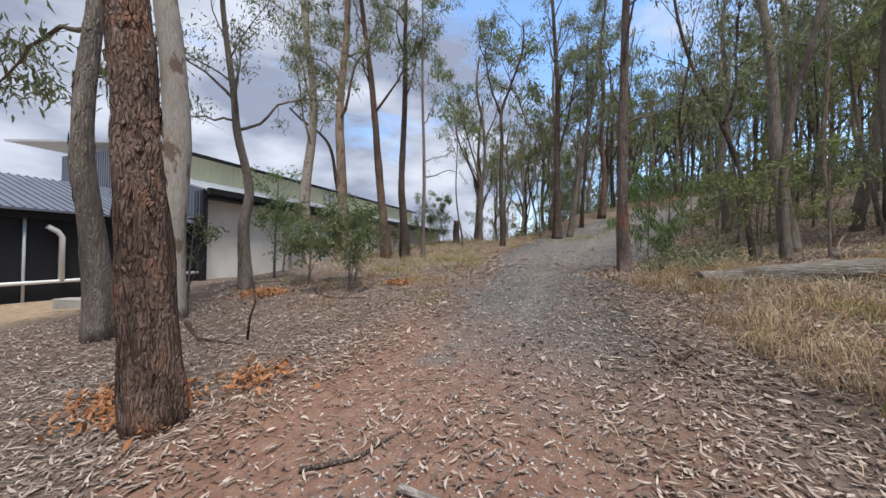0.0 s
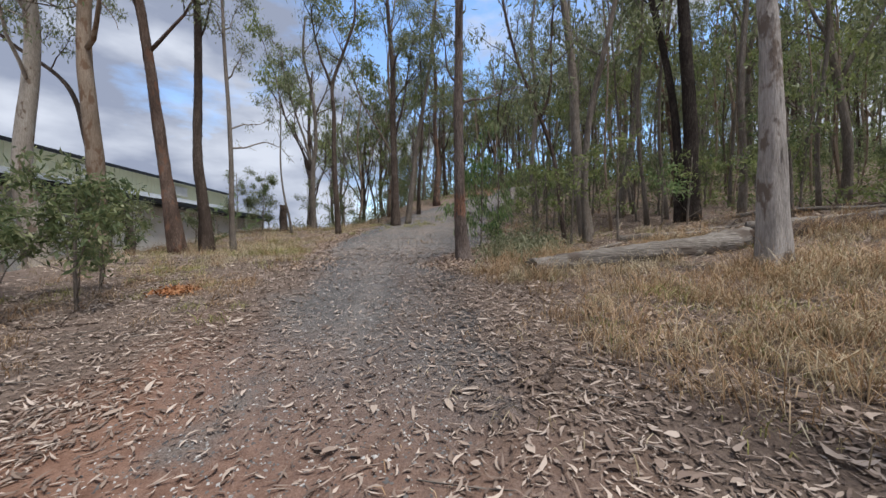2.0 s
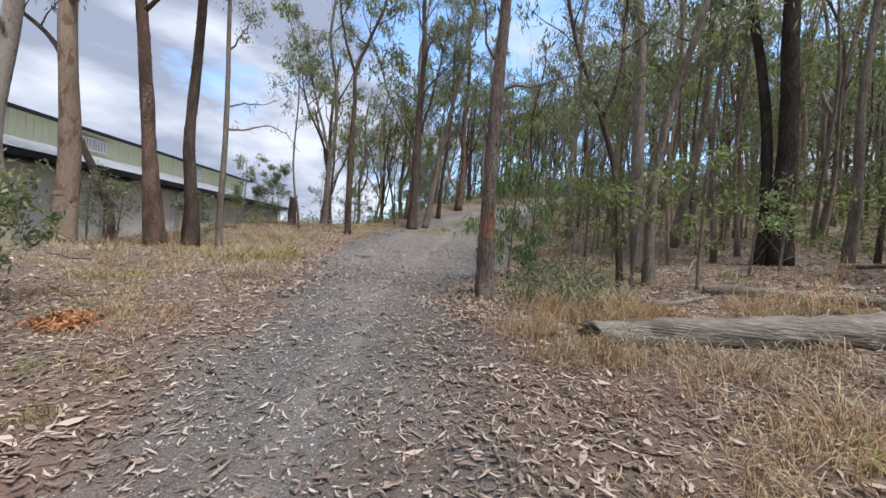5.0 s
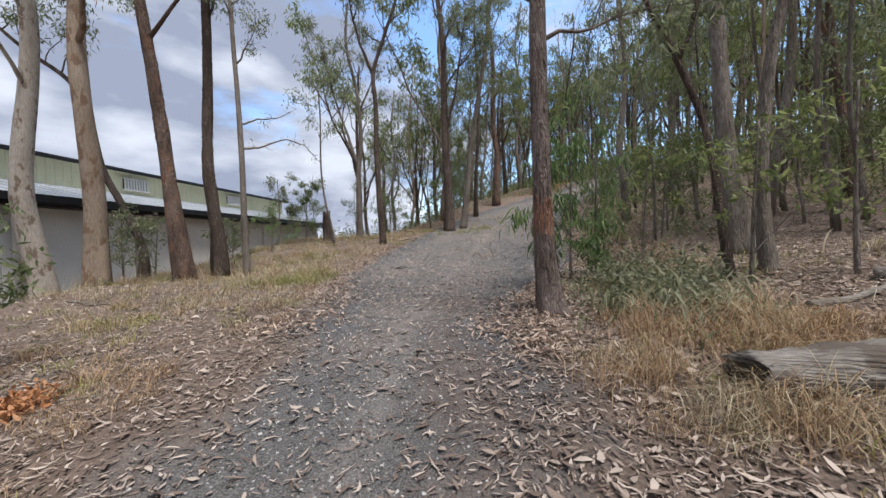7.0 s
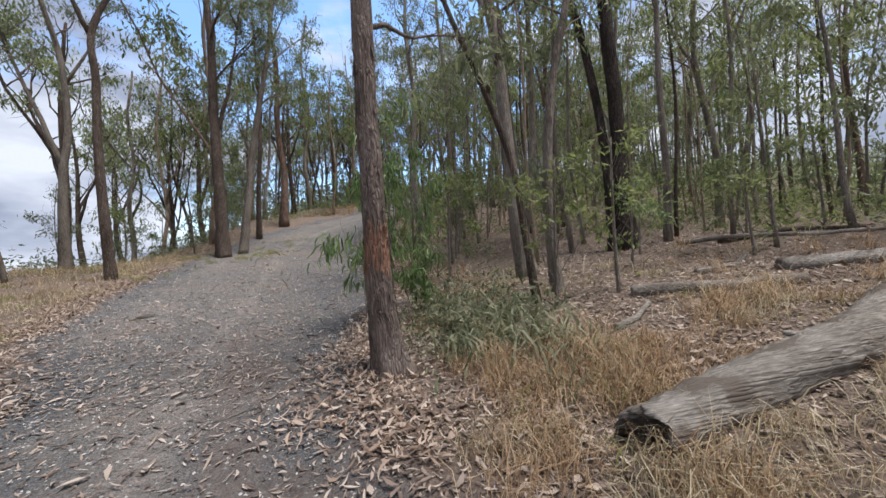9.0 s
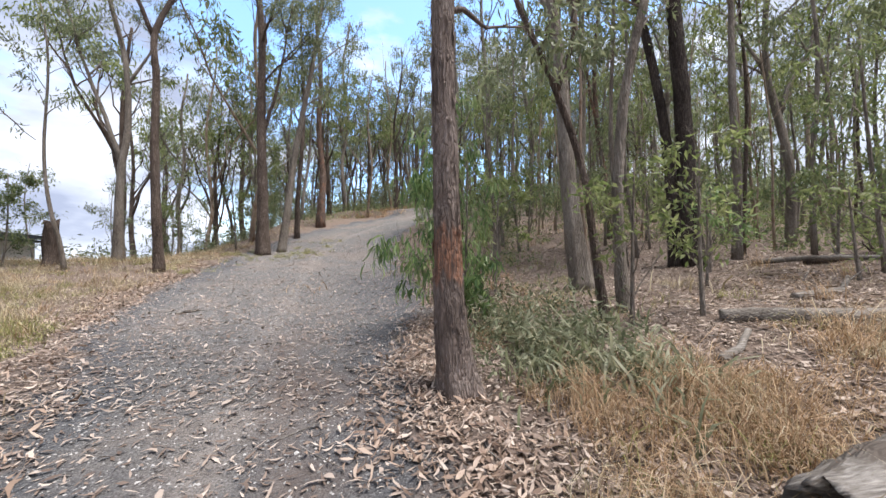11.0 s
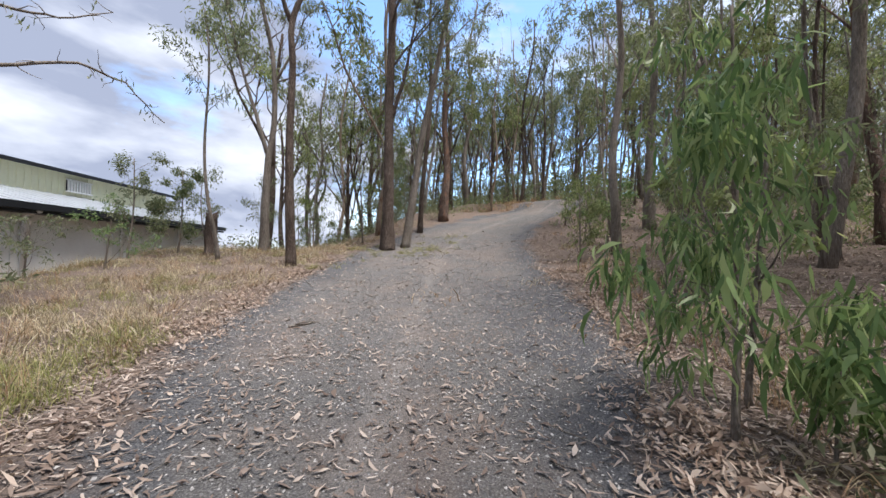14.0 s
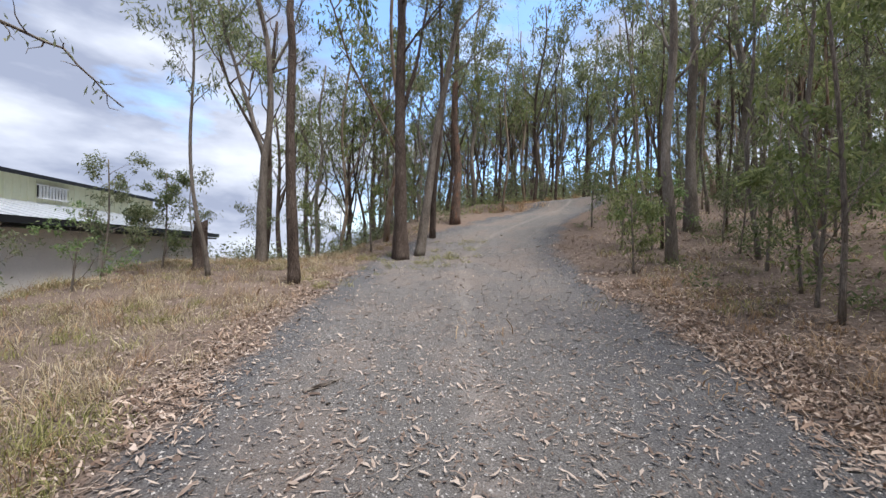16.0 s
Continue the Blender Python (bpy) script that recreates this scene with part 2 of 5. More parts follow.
def ground_z(x, y):
    n = noise.noise(Vector((x * 0.45, y * 0.45, 0.3))) * 0.07 + noise.noise(Vector((x * 1.7, y * 1.7, 4.0))) * 0.025
    d = abs(x - track_mid(y)) - track_half(y)
    rough = sm(-0.4, 0.8, d)
    rim = 0.05 * math.exp(-((d - 0.25) / 0.35) ** 2)
    return lie(x, y) + n * (0.25 + 0.75 * rough) + rim + (0.03 * rough)


def ground_material():
    m = Nodes("forest_floor", 0.95)
    m.bsdf.inputs["Specular IOR Level"].default_value = 0.08
    tc = m.node("TexCoord")
    sep = m.node("SeparateXYZ")
    m.link(tc.outputs["Object"], sep.inputs["Vector"])
    x, y, v = sep.outputs["X"], sep.outputs["Y"], tc.outputs["Object"]

    def sstep(val, a, b, s):
        return m.math("MULTIPLY", m.smooth(val, a, b), s)

    yy = m.math("MINIMUM", y, 30.0)
    mid = m.math("ADD", m.math("MULTIPLY", yy, m.math("MULTIPLY_ADD", yy, 0.0042, -0.26)), 0.55)
    mid = m.math("SUBTRACT", mid, sstep(y, 5, 12, 0.5))
    far = m.math("MAXIMUM", m.math("SUBTRACT", m.math("MINIMUM", y, 45.0), 23.0), 0.0)
    mid = m.math("ADD", mid, m.math("MULTIPLY", m.math("MULTIPLY", far, far), 0.047))
    half = m.math("ADD", m.math("ADD", sstep(y, 8, 17, 1.55), 1.25), m.math("SUBTRACT", sstep(y, 10, 14, 0.6), sstep(y, 24, 30, 0.4)))
    u = m.math("SUBTRACT", x, mid)
    d = m.math("SUBTRACT", m.math("ABSOLUTE", u), half)
    edge = m.math("ADD", d, m.math("MULTIPLY", m.math("SUBTRACT", m.noise(v, 1.3, 6, 0.65), 0.5), 2.3))
    gravel = m.math("SUBTRACT", 1.0, m.smooth(edge, -0.35, 0.3))
    stones = m.node("TexVoronoi", Scale=42.0)
    m.link(v, stones.inputs["Vector"])
    fine, mid_n, big = m.noise(v, 75, 6, 0.78), m.noise(v, 6, 5, 0.6), m.noise(v, 0.7, 4)
    grey = m.ramp(fine, (0.32, (0.06, 0.057, 0.055)), (0.5, (0.15, 0.142, 0.136)), (0.7, (0.34, 0.325, 0.31)))
    grey = m.mix(m.math("MULTIPLY", m.smooth(big, 0.45, 0.65), 0.7), grey, m.ramp(fine, (0.32, (0.115, 0.094, 0.082)), (0.7, (0.32, 0.275, 0.245))))
    side = m.smooth(m.math("ADD", d, m.math("MULTIPLY", m.math("SUBTRACT", m.noise(v, 0.9, 4), 0.5), 2.2)), -1.15, -0.35)
    side = m.math("MULTIPLY", side, m.smooth(y, 6.5, 9.0))
    fresh = m.math("MULTIPLY", m.smooth(u, 0.7, 1.7), m.math("MULTIPLY", m.smooth(y, 10.5, 12.5), m.math("SUBTRACT", 1.0, m.smooth(y, 17, 20))))
    side = m.math("MAXIMUM", side, m.math("MULTIPLY", fresh, m.smooth(m.noise(v, 0.7, 4), 0.36, 0.56)))
    grey = m.mix(m.math("MULTIPLY", side, 0.85), grey, m.ramp(fine, (0.32, (0.042, 0.043, 0.047)), (0.5, (0.10, 0.102, 0.108)), (0.72, (0.26, 0.26, 0.265))))
    away = m.math("ABSOLUTE", m.math("ADD", u, m.math("MULTIPLY", m.math("SUBTRACT", m.noise(v, 1.6, 3), 0.5), 0.35)))
    worn = m.math("MULTIPLY", m.math("SUBTRACT", 1.0, m.smooth(away, 0.02, 0.3)), m.math("MULTIPLY", m.smooth(y, 4.5, 6.5), m.smooth(mid_n, 0.35, 0.6)))
    grey = m.mix(m.math("MULTIPLY", worn, 0.45), grey, m.ramp(fine, (0.3, (0.22, 0.195, 0.175)), (0.7, (0.40, 0.365, 0.335))))
    band = m.math("MULTIPLY", m.smooth(u, 0.15, 0.5), m.math("SUBTRACT", 1.0, m.smooth(u, 0.9, 1.3)))
    band = m.math("MULTIPLY", band, m.math("MULTIPLY", m.smooth(m.noise(v, 0.8, 3), 0.35, 0.6), m.math("SUBTRACT", 1.0, m.smooth(y, 10, 13))))
    grey = m.mix(m.math("MULTIPLY", band, 0.8), grey, m.ramp(mid_n, (0.3, (0.12, 0.095, 0.083)), (0.7, (0.22, 0.18, 0.158))))
    soil = m.ramp(m.noise(v, 16, 6, 0.7), (0.3, (0.105, 0.08, 0.066)), (0.55, (0.205, 0.157, 0.128)), (0.75, (0.34, 0.275, 0.23)))
    red = m.ramp(m.noise(v, 9, 5, 0.6), (0.3, (0.20, 0.105, 0.07)), (0.7, (0.36, 0.215, 0.155)))
    # bare red earth at the lower end of the track
    start = m.math("SUBTRACT", 1.0, m.smooth(m.math("ADD", y, m.math("MULTIPLY", u, 0.55)), 3.0, 6.2))
    bare = m.math("MULTIPLY", m.math("MULTIPLY", start, m.math("SUBTRACT", 1.0, m.smooth(edge, 0.1, 1.1))), m.smooth(m.noise(v, 1.1, 4), 0.24, 0.46))
    c = m.mix(gravel, soil, grey)
    c = m.mix(m.math("MULTIPLY", bare, 0.85), c, red)
    yard = m.math("MULTIPLY", m.math("SUBTRACT", 1.0, m.smooth(m.math("ADD", x, m.math("MULTIPLY", m.noise(v, 0.8, 3), 1.5)), -8.3, -6.8)), m.math("SUBTRACT", 1.0, m.smooth(y, 3.2, 5.0)))
    c = m.mix(yard, c, m.ramp(mid_n, (0.3, (0.30, 0.215, 0.14)), (0.7, (0.47, 0.36, 0.25))))
    c = m.mix(0.6, c, m.ramp(fine, (0.25, (0.5, 0.5, 0.5)), (0.7, (1, 1, 1))), "MULTIPLY")
    h = m.math("ADD", m.math("MULTIPLY", stones.outputs["Distance"], 0.5), m.math("MULTIPLY", fine, 0.6))
    m.bump(h, 0.9, 0.025)
    return m.done(c)


# ---- mesh helpers ----
def np_mesh(name, verts, faces):
    """A mesh from arrays of points and of faces with one number of corners."""
    verts, faces = np.asarray(verts, np.float32), np.asarray(faces, np.int32)
    me = bpy.data.meshes.new(name)
    me.vertices.add(len(verts))
    me.vertices.foreach_set("co", verts.ravel())
    k = faces.shape[1]
    me.loops.add(faces.size)
    me.loops.foreach_set("vertex_index", faces.ravel())
    me.polygons.add(len(faces))
    me.polygons.foreach_set("loop_start", np.arange(0, faces.size, k, dtype=np.int32))
    me.polygons.foreach_set("loop_total", np.full(len(faces), k, np.int32))
    me.update(calc_edges=True)
    me.validate()
    return me


class Shape:
    """Quads and points gathered into one mesh."""

    def __init__(self):
        self.v, self.f = [], []

    def tube(self, path, radii, sides=8, rough=0.0, flare=0.0, cap=True, seed=0.0):
        start, n = len(self.v), len(path)
        side = None
        for i, (p, r) in enumerate(zip(path, radii)):
            p = Vector(p)
            way = Vector(path[min(i + 1, n - 1)]) - Vector(path[max(i - 1, 0)])
            way = way.normalized() if way.length > 1e-6 else Vector((0, 0, 1))
            side = way.orthogonal().normalized() if side is None else (side - way * side.dot(way)).normalized()
            other = way.cross(side)
            for k in range(sides):
                a = 2 * math.pi * k / sides
                out = side * math.cos(a) + other * math.sin(a)
                rr = r
                if rough:
                    rr *= 1 + rough * noise.noise(Vector((out.x * 2.6 + seed, out.y * 2.6, (p.x + p.y + p.z) * 1.3 + out.z * 2.6))) \
                        + 0.6 * rough * noise.noise(Vector((out.x * 9 + seed, out.y * 9, (p.x + p.y + p.z) * 3 + out.z * 9)))
                if flare and i < n * 0.25:
                    rr *= 1 + flare * (1 - i / (n * 0.25)) ** 2 * (0.7 + 0.5 * math.sin(a * 4 + seed))
                self.v.append(tuple(p + out * rr))
        for i in range(n - 1):
            for k in range(sides):
                a, b = start + i * sides + k, start + i * sides + (k + 1) % sides
                self.f.append((a, b, b + sides, a + sides))
        if cap:
            for ring in (0, n - 1):
                mid = len(self.v)
                self.v.append(tuple(Vector(path[ring])))
                for k in range(sides):
                    a, b = start + ring * sides + k, start + ring * sides + (k + 1) % sides
                    self.f.append((b, a, mid, mid) if ring == 0 else (a, b, mid, mid))
        return self

    def box(self, x0, y0, z0, x1, y1, z1):
        s = len(self.v)
        self.v += [(x, y, z) for z in (z0, z1) for x, y in ((x0, y0), (x1, y0), (x1, y1), (x0, y1))]
        self.f += [tuple(s + i for i in q) for q in ((3, 2, 1, 0), (4, 5, 6, 7), (0, 1, 5, 4), (1, 2, 6, 5), (2, 3, 7, 6), (3, 0, 4, 7))]
        return self

    def mesh(self, name, smooth=True):
        me = bpy.data.meshes.new(name)
        me.from_pydata(self.v, [], [tuple(dict.fromkeys(q)) for q in self.f])
        if smooth:
            me.polygons.foreach_set("use_smooth", [True] * len(me.polygons))
        return me


def part(name, me, material, parent=None, label=""):
    ob = new(name, me)
    if material:
        me.materials.clear()
        me.materials.append(material)
    if parent:
        ob.parent = parent
    return tagged(ob, label) if label else ob


def sickle_mesh(name, centres, ways, length, width, rng):
    """Many long hanging leaves, each a curved blade of six points that droops to its tip."""
    n = len(centres)
    c, w = np.asarray(centres), np.asarray(ways)
    w = w / np.linalg.norm(w, axis=1, keepdims=True)
    s = np.cross(w, rng.normal(size=(n, 3)))
    s /= np.linalg.norm(s, axis=1, keepdims=True) + 1e-9
    ln = (length * rng.uniform(0.55, 1.3, n))[:, None]
    wd = (width * rng.uniform(0.6, 1.25, n))[:, None]
    turn = s * ln * rng.normal(0, 0.13, (n, 1))
    sag = np.array([0, 0, -1.0]) * ln * rng.uniform(0.05, 0.35, (n, 1))
    m1, m2, tip = c + w * ln * 0.3 + turn + sag * 0.1, c + w * ln * 0.65 + turn * 1.2 + sag * 0.45, c + w * ln + sag
    v = np.stack([c, m1 + s * wd * 0.5, m1 - s * wd * 0.5, m2 + s * wd * 0.42, m2 - s * wd * 0.42, tip], 1).reshape(-1, 3)
    i = np.arange(n)[:, None] * 6
    f = np.concatenate([i + [0, 2, 1], i + [1, 2, 4], i + [1, 4, 3], i + [3, 4, 5]], 1).reshape(-1, 3)
    return np_mesh(name, v, f)


def leaf_mesh(name, centres, ways, length, width, rng, fold=0.25):
    """Many pointed leaves, each of four points and two triangles folded along the middle."""
    n = len(centres)
    c, w = np.asarray(centres), np.asarray(ways)
    w = w / np.linalg.norm(w, axis=1, keepdims=True)
    up = rng.normal(size=(n, 3))
    s = np.cross(w, up)
    s /= np.linalg.norm(s, axis=1, keepdims=True) + 1e-9
    nrm = np.cross(s, w)
    ln = (length * rng.uniform(0.6, 1.35, n))[:, None]
    wd = (width * rng.uniform(0.6, 1.3, n))[:, None]
    a, b = c, c + w * ln + nrm * ln * fold * rng.uniform(-1, 1, (n, 1))
    m = c + w * ln * 0.45
    l, r = m + s * wd * 0.5 + nrm * wd * 0.2, m - s * wd * 0.5 + nrm * wd * 0.2
    v = np.stack([a, l, b, r], 1).reshape(-1, 3)
    i = np.arange(n)[:, None] * 4
    f = np.concatenate([i + [0, 1, 2], i + [0, 2, 3]], 1).reshape(-1, 3)
    return np_mesh(name, v, f)


# ---- trees ----
def stem(rng, height, lean, wave, steps, bow=0.0):
    """A wavy upright line from the ground."""
    a, b = rng.uniform(0, 6.3, 2)
    c, d = rng.uniform(0.5, 1.0, 2)
    pts = []
    for i in range(steps):
        q = i / (steps - 1)
        h = height * q
        k = min(1.0, q * 5)
        dx = lean[0] * h + wave * k * (math.sin(a + h * c) - math.sin(a)) + bow * q * q * height
        dy = lean[1] * h + wave * k * (math.sin(b + h * d) - math.sin(b))
        pts.append(Vector((dx, dy, h)))
    return pts


def limb_path(rng, start, way, length, steps=7, lift=0.5, crook=0.16):
    pts, p, w = [start.copy()], start.copy(), way.normalized()
    for _ in range(steps - 1):
        w = (w + Vector(rng.normal(0, crook, 3)) + Vector((0, 0, lift / steps))).normalized()
        p = p + w * (length / (steps - 1))
        pts.append(p.copy())
    return pts


def taper(r0, r1, n):
    return [r0 + (r1 - r0) * (i / (n - 1)) ** 0.85 for i in range(n)]


def tree(name, at, height, radius, bark, seed, lean=(0, 0), wave=0.12, first=0.45, limbs=9, spread=2.2, leaves=3500,
         leaf=(0.17, 0.04), foliage=None, sides=12, rings=26, flare=0.45, rough=0.12, bow=0.0, label="", category="tree",
         extra=(), group="", line=(), flakes=0, twig=2, droop=0.9, low_r=0.35, clump=0.38, forks=0, rise=(0.6, 1.7), bunch=24,
         bare=(), sickle=False):
    """A gum tree: a trunk, its limbs and a loose crown of hanging leaves."""
    rng = np.random.default_rng(seed)
    top = new(name)
    top.location = (at[0], at[1], ground_z(at[0], at[1]) - 0.06)
    path = stem(rng, height, lean, wave, rings, bow)
    if line:
        pts = [Vector(p) for p in line]
        path = []
        for i in range(rings):
            q = i / (rings - 1) * (len(pts) - 1)
            k = min(int(q), len(pts) - 2)
            a, b, c, d = pts[max(k - 1, 0)], pts[k], pts[k + 1], pts[min(k + 2, len(pts) - 1)]
            f = q - k
            path.append(0.5 * (2 * b + (c - a) * f + (2 * a - 5 * b + 4 * c - d) * f * f + (3 * b - a - 3 * c + d) * f ** 3))
    radii = [radius * (1 - (1 - low_r) * (i / (rings - 1))) for i in range(rings)]
    part("trunk", Shape().tube(path, radii, sides, rough, flare, seed=seed * 1.7).mesh("trunk"), bark, top)
    if flakes:
        q = rng.uniform(0.01, 0.6, flakes) * (rings - 1)
        i = q.astype(int)
        pts, rad = np.array([tuple(p) for p in path]), np.array(radii)
        f = (q - i)[:, None]
        a = rng.uniform(0, 2 * np.pi, flakes)
        out = np.c_[np.cos(a), np.sin(a), np.zeros(flakes)]
        c = pts[i] * (1 - f) + pts[i + 1] * f + out * (rad[i] * 1.03)[:, None]
        along = (pts[i + 1] - pts[i]) / np.linalg.norm(pts[i + 1] - pts[i], axis=1, keepdims=True)
        side = np.cross(along, out)
        ln, wd = rng.uniform(0.06, 0.26, (flakes, 1)), rng.uniform(0.012, 0.035, (flakes, 1))
        lift = out * rng.uniform(0.002, 0.02, (flakes, 1))
        mid = c + along * ln * 0.5 + out * 0.006
        v = np.stack([c + lift, mid + side * wd, c + along * ln, mid - side * wd], 1).reshape(-1, 3)
        n4 = np.arange(flakes)[:, None] * 4
        tagged(part("loose_bark", np_mesh("loose_bark", v, n4 + [0, 1, 2, 3]), bark, top, "peeling bark strips"), kind="stuff")
    tips = []

    twigs = Shape()

    def grow(start, way, length, r, main):
        pts = limb_path(rng, start, way, length)
        main.tube(pts, taper(r, r * 0.3, len(pts)), 6, 0.08, seed=seed)
        for j in range(3, len(pts)):
            for _ in range(twig + (j > 4)):
                tw = (Vector(rng.normal(0, 0.8, 3)) + (pts[j] - pts[j - 1]).normalized() + Vector((0, 0, 0.25))).normalized()
                q = limb_path(rng, pts[j], tw, length * rng.uniform(0.22, 0.42), 4, 0.3, 0.2)
                twigs.tube(q, taper(r * 0.32, r * 0.08, 4), 3, cap=False)
                tips.extend(q[2:])
        tips.append(pts[-1])

    for k in range(limbs):
        q = first + (1 - first) * (k + rng.uniform(0.1, 0.9)) / limbs
        i = min(int(q * (rings - 1)), rings - 2)
        a = k * 2.4 + rng.uniform(-0.6, 0.6)
        way = Vector((math.cos(a), math.sin(a), rng.uniform(*rise)))
        shape = Shape()
        grow(path[i], way, spread * (1.35 if height > 7 else 1.0) * rng.uniform(0.6, 1.15) * (1.15 - 0.5 * q), radii[i] * rng.uniform(0.3, 0.5), shape)
        part("limb", shape.mesh("limb"), bark, top)
    for k in range(forks):
        i = int((first - 0.08 + 0.1 * k) * (rings - 1))
        a = rng.uniform(0, 6.28)
        pts = limb_path(rng, path[i], Vector((math.cos(a) * 0.5, math.sin(a) * 0.5, 1.0)), height * (0.95 - first), 11, 0.5, 0.13)
        shape = Shape().tube(pts, taper(radii[i] * 0.72, radii[i] * 0.2, 11), max(6, sides // 2), 0.1, seed=seed + k)
        for j in range(4, 11):
            b = j * 2.4 + a
            grow(pts[j], Vector((math.cos(b), math.sin(b), rng.uniform(*rise))), spread * rng.uniform(0.5, 0.9), radii[i] * 0.25, shape)
        part("limb", shape.mesh("limb"), bark, top)
    for points, r in bare:
        shape = Shape()
        pts = [Vector(p) for p in points]
        shift = path[min(range(rings), key=lambda i: abs(path[i].z - pts[0].z))] - pts[0]
        dense = [a.lerp(b, k / 4) + shift + Vector(rng.normal(0, 0.012, 3)) for a, b in zip(pts, pts[1:]) for k in range(4)] + [pts[-1] + shift]
        shape.tube(dense, taper(r, r * 0.2, len(dense)), 7, 0.1, seed=seed)
        sprigs = []
        for j in range(4, len(dense)):
            q = limb_path(rng, dense[j], Vector((*rng.normal(0, 1, 2), rng.normal(-0.1, 0.6))), rng.uniform(0.15, 0.45), 5, -0.2, 0.3)
            shape.tube(q, taper(r * 0.25, r * 0.07, 5), 4, cap=False)
            if j % 4 == 0:
                sprigs.append(q[-1])
        limb = part("limb", shape.mesh("limb"), bark, top, "almost bare crooked branch")
        c = np.repeat(np.array([tuple(p) for p in sprigs]), 9, 0) + rng.normal(0, 0.07, (len(sprigs) * 9, 3))
        tagged(part("leaf_sprig", leaf_mesh("leaf_sprig", c, rng.normal(0, 0.5, c.shape) + (0, 0, -0.9), 0.1, 0.025, rng), GUMLEAF, limb), kind="stuff")
    for points, r in extra:
        shape = Shape()
        pts = [Vector(p) for p in points]
        shift = path[min(range(rings), key=lambda i: abs(path[i].z - pts[0].z))] - pts[0]
        pts = [p + shift for p in pts]
        dense = []
        for a, b in zip(pts, pts[1:]):
            dense += [a.lerp(b, k / 3) + Vector(rng.normal(0, 0.02, 3)) for k in range(3)]
        dense.append(pts[-1])
        shape.tube(dense, taper(r, r * 0.25, len(dense)), 7, 0.1, seed=seed)
        for j in range(len(dense) // 2, len(dense)):
            for _ in range(2):
                q = limb_path(rng, dense[j], Vector(rng.normal(0, 1, 3)), rng.uniform(0.3, 0.8), 4, 0.2, 0.25)
                twigs.tube(q, taper(r * 0.3, r * 0.06, 4), 3, cap=False)
                tips.extend(q[2:])
        if r > 0.045:
            for j in range(len(dense) // 2, len(dense)):
                b = j * 2.4
                grow(dense[j], Vector((math.cos(b), math.sin(b), rng.uniform(*rise))), spread * rng.uniform(0.45, 0.8), r * 0.4, shape)
        part("limb", shape.mesh("limb"), bark, top)
    tagged(part("branchwork", twigs.mesh("branchwork"), bark, top), kind="stuff")
    if leaves and tips:
        t = np.array([tuple(p) for p in tips])
        stem_at = np.array([tuple(p) for p in path])
        off = np.hypot(t[:, 0] - np.interp(t[:, 2], stem_at[:, 2], stem_at[:, 0]), t[:, 1] - np.interp(t[:, 2], stem_at[:, 2], stem_at[:, 1]))
        pull = np.clip(off / spread, 0.05, 1.0)
        pick = rng.choice(len(t), max(1, leaves // bunch), p=pull / pull.sum())
        centre = t[pick] + rng.normal(0, clump * 0.25, (len(pick), 3))
        size = np.repeat(rng.uniform(0.55, 1.25, (len(pick), 1)), bunch, 0)
        c = np.repeat(centre, bunch, 0) + rng.normal(0, clump * 0.46, (len(pick) * bunch, 3)) * (1, 1, 0.75) * size
        w = rng.normal(0, 0.55, c.shape) + np.array([0, 0, -droop])
        shape_of = sickle_mesh if sickle else leaf_mesh
        part("crown", shape_of("crown", c, w, leaf[0], leaf[1], rng), foliage or GUMLEAF, top)
    return tagged(top, label, category, group)


# ---- the ground ----
def make_ground():
    def axis(fine_a, fine_b, step, far_a, far_b):
        mids = list(np.arange(fine_a, fine_b + step / 2, step))
        lo, hi, s = [], [], step
        p = fine_a
        while p > far_a:
            s *= 1.12
            p -= s
            lo.append(p)
        p, s = fine_b, step
        while p < far_b:
            s *= 1.12
            p += s
            hi.append(p)
        return lo[::-1] + mids + hi

    xs, ys = axis(-12, 9, 0.14, -900, 900), axis(0, 37, 0.18, -900, 900)
    v = [(x, y, ground_z(x, y)) for y in ys for x in xs]
    nx = len(xs)
    f = [(j * nx + i, j * nx + i + 1, (j + 1) * nx + i + 1, (j + 1) * nx + i) for j in range(len(ys) - 1) for i in range(nx - 1)]
    me = np_mesh("ground", v, f)
    me.polygons.foreach_set("use_smooth", [True] * len(me.polygons))
    ob = part("ground", me, ground_material())
    tagged(ob, "sloping forest floor with a grey gravel track and red earth", "ground", kind="structure")


make_ground()

# ---- the shed ----
WALL_TURN = math.degrees(math.atan2(0.269, 1.0))


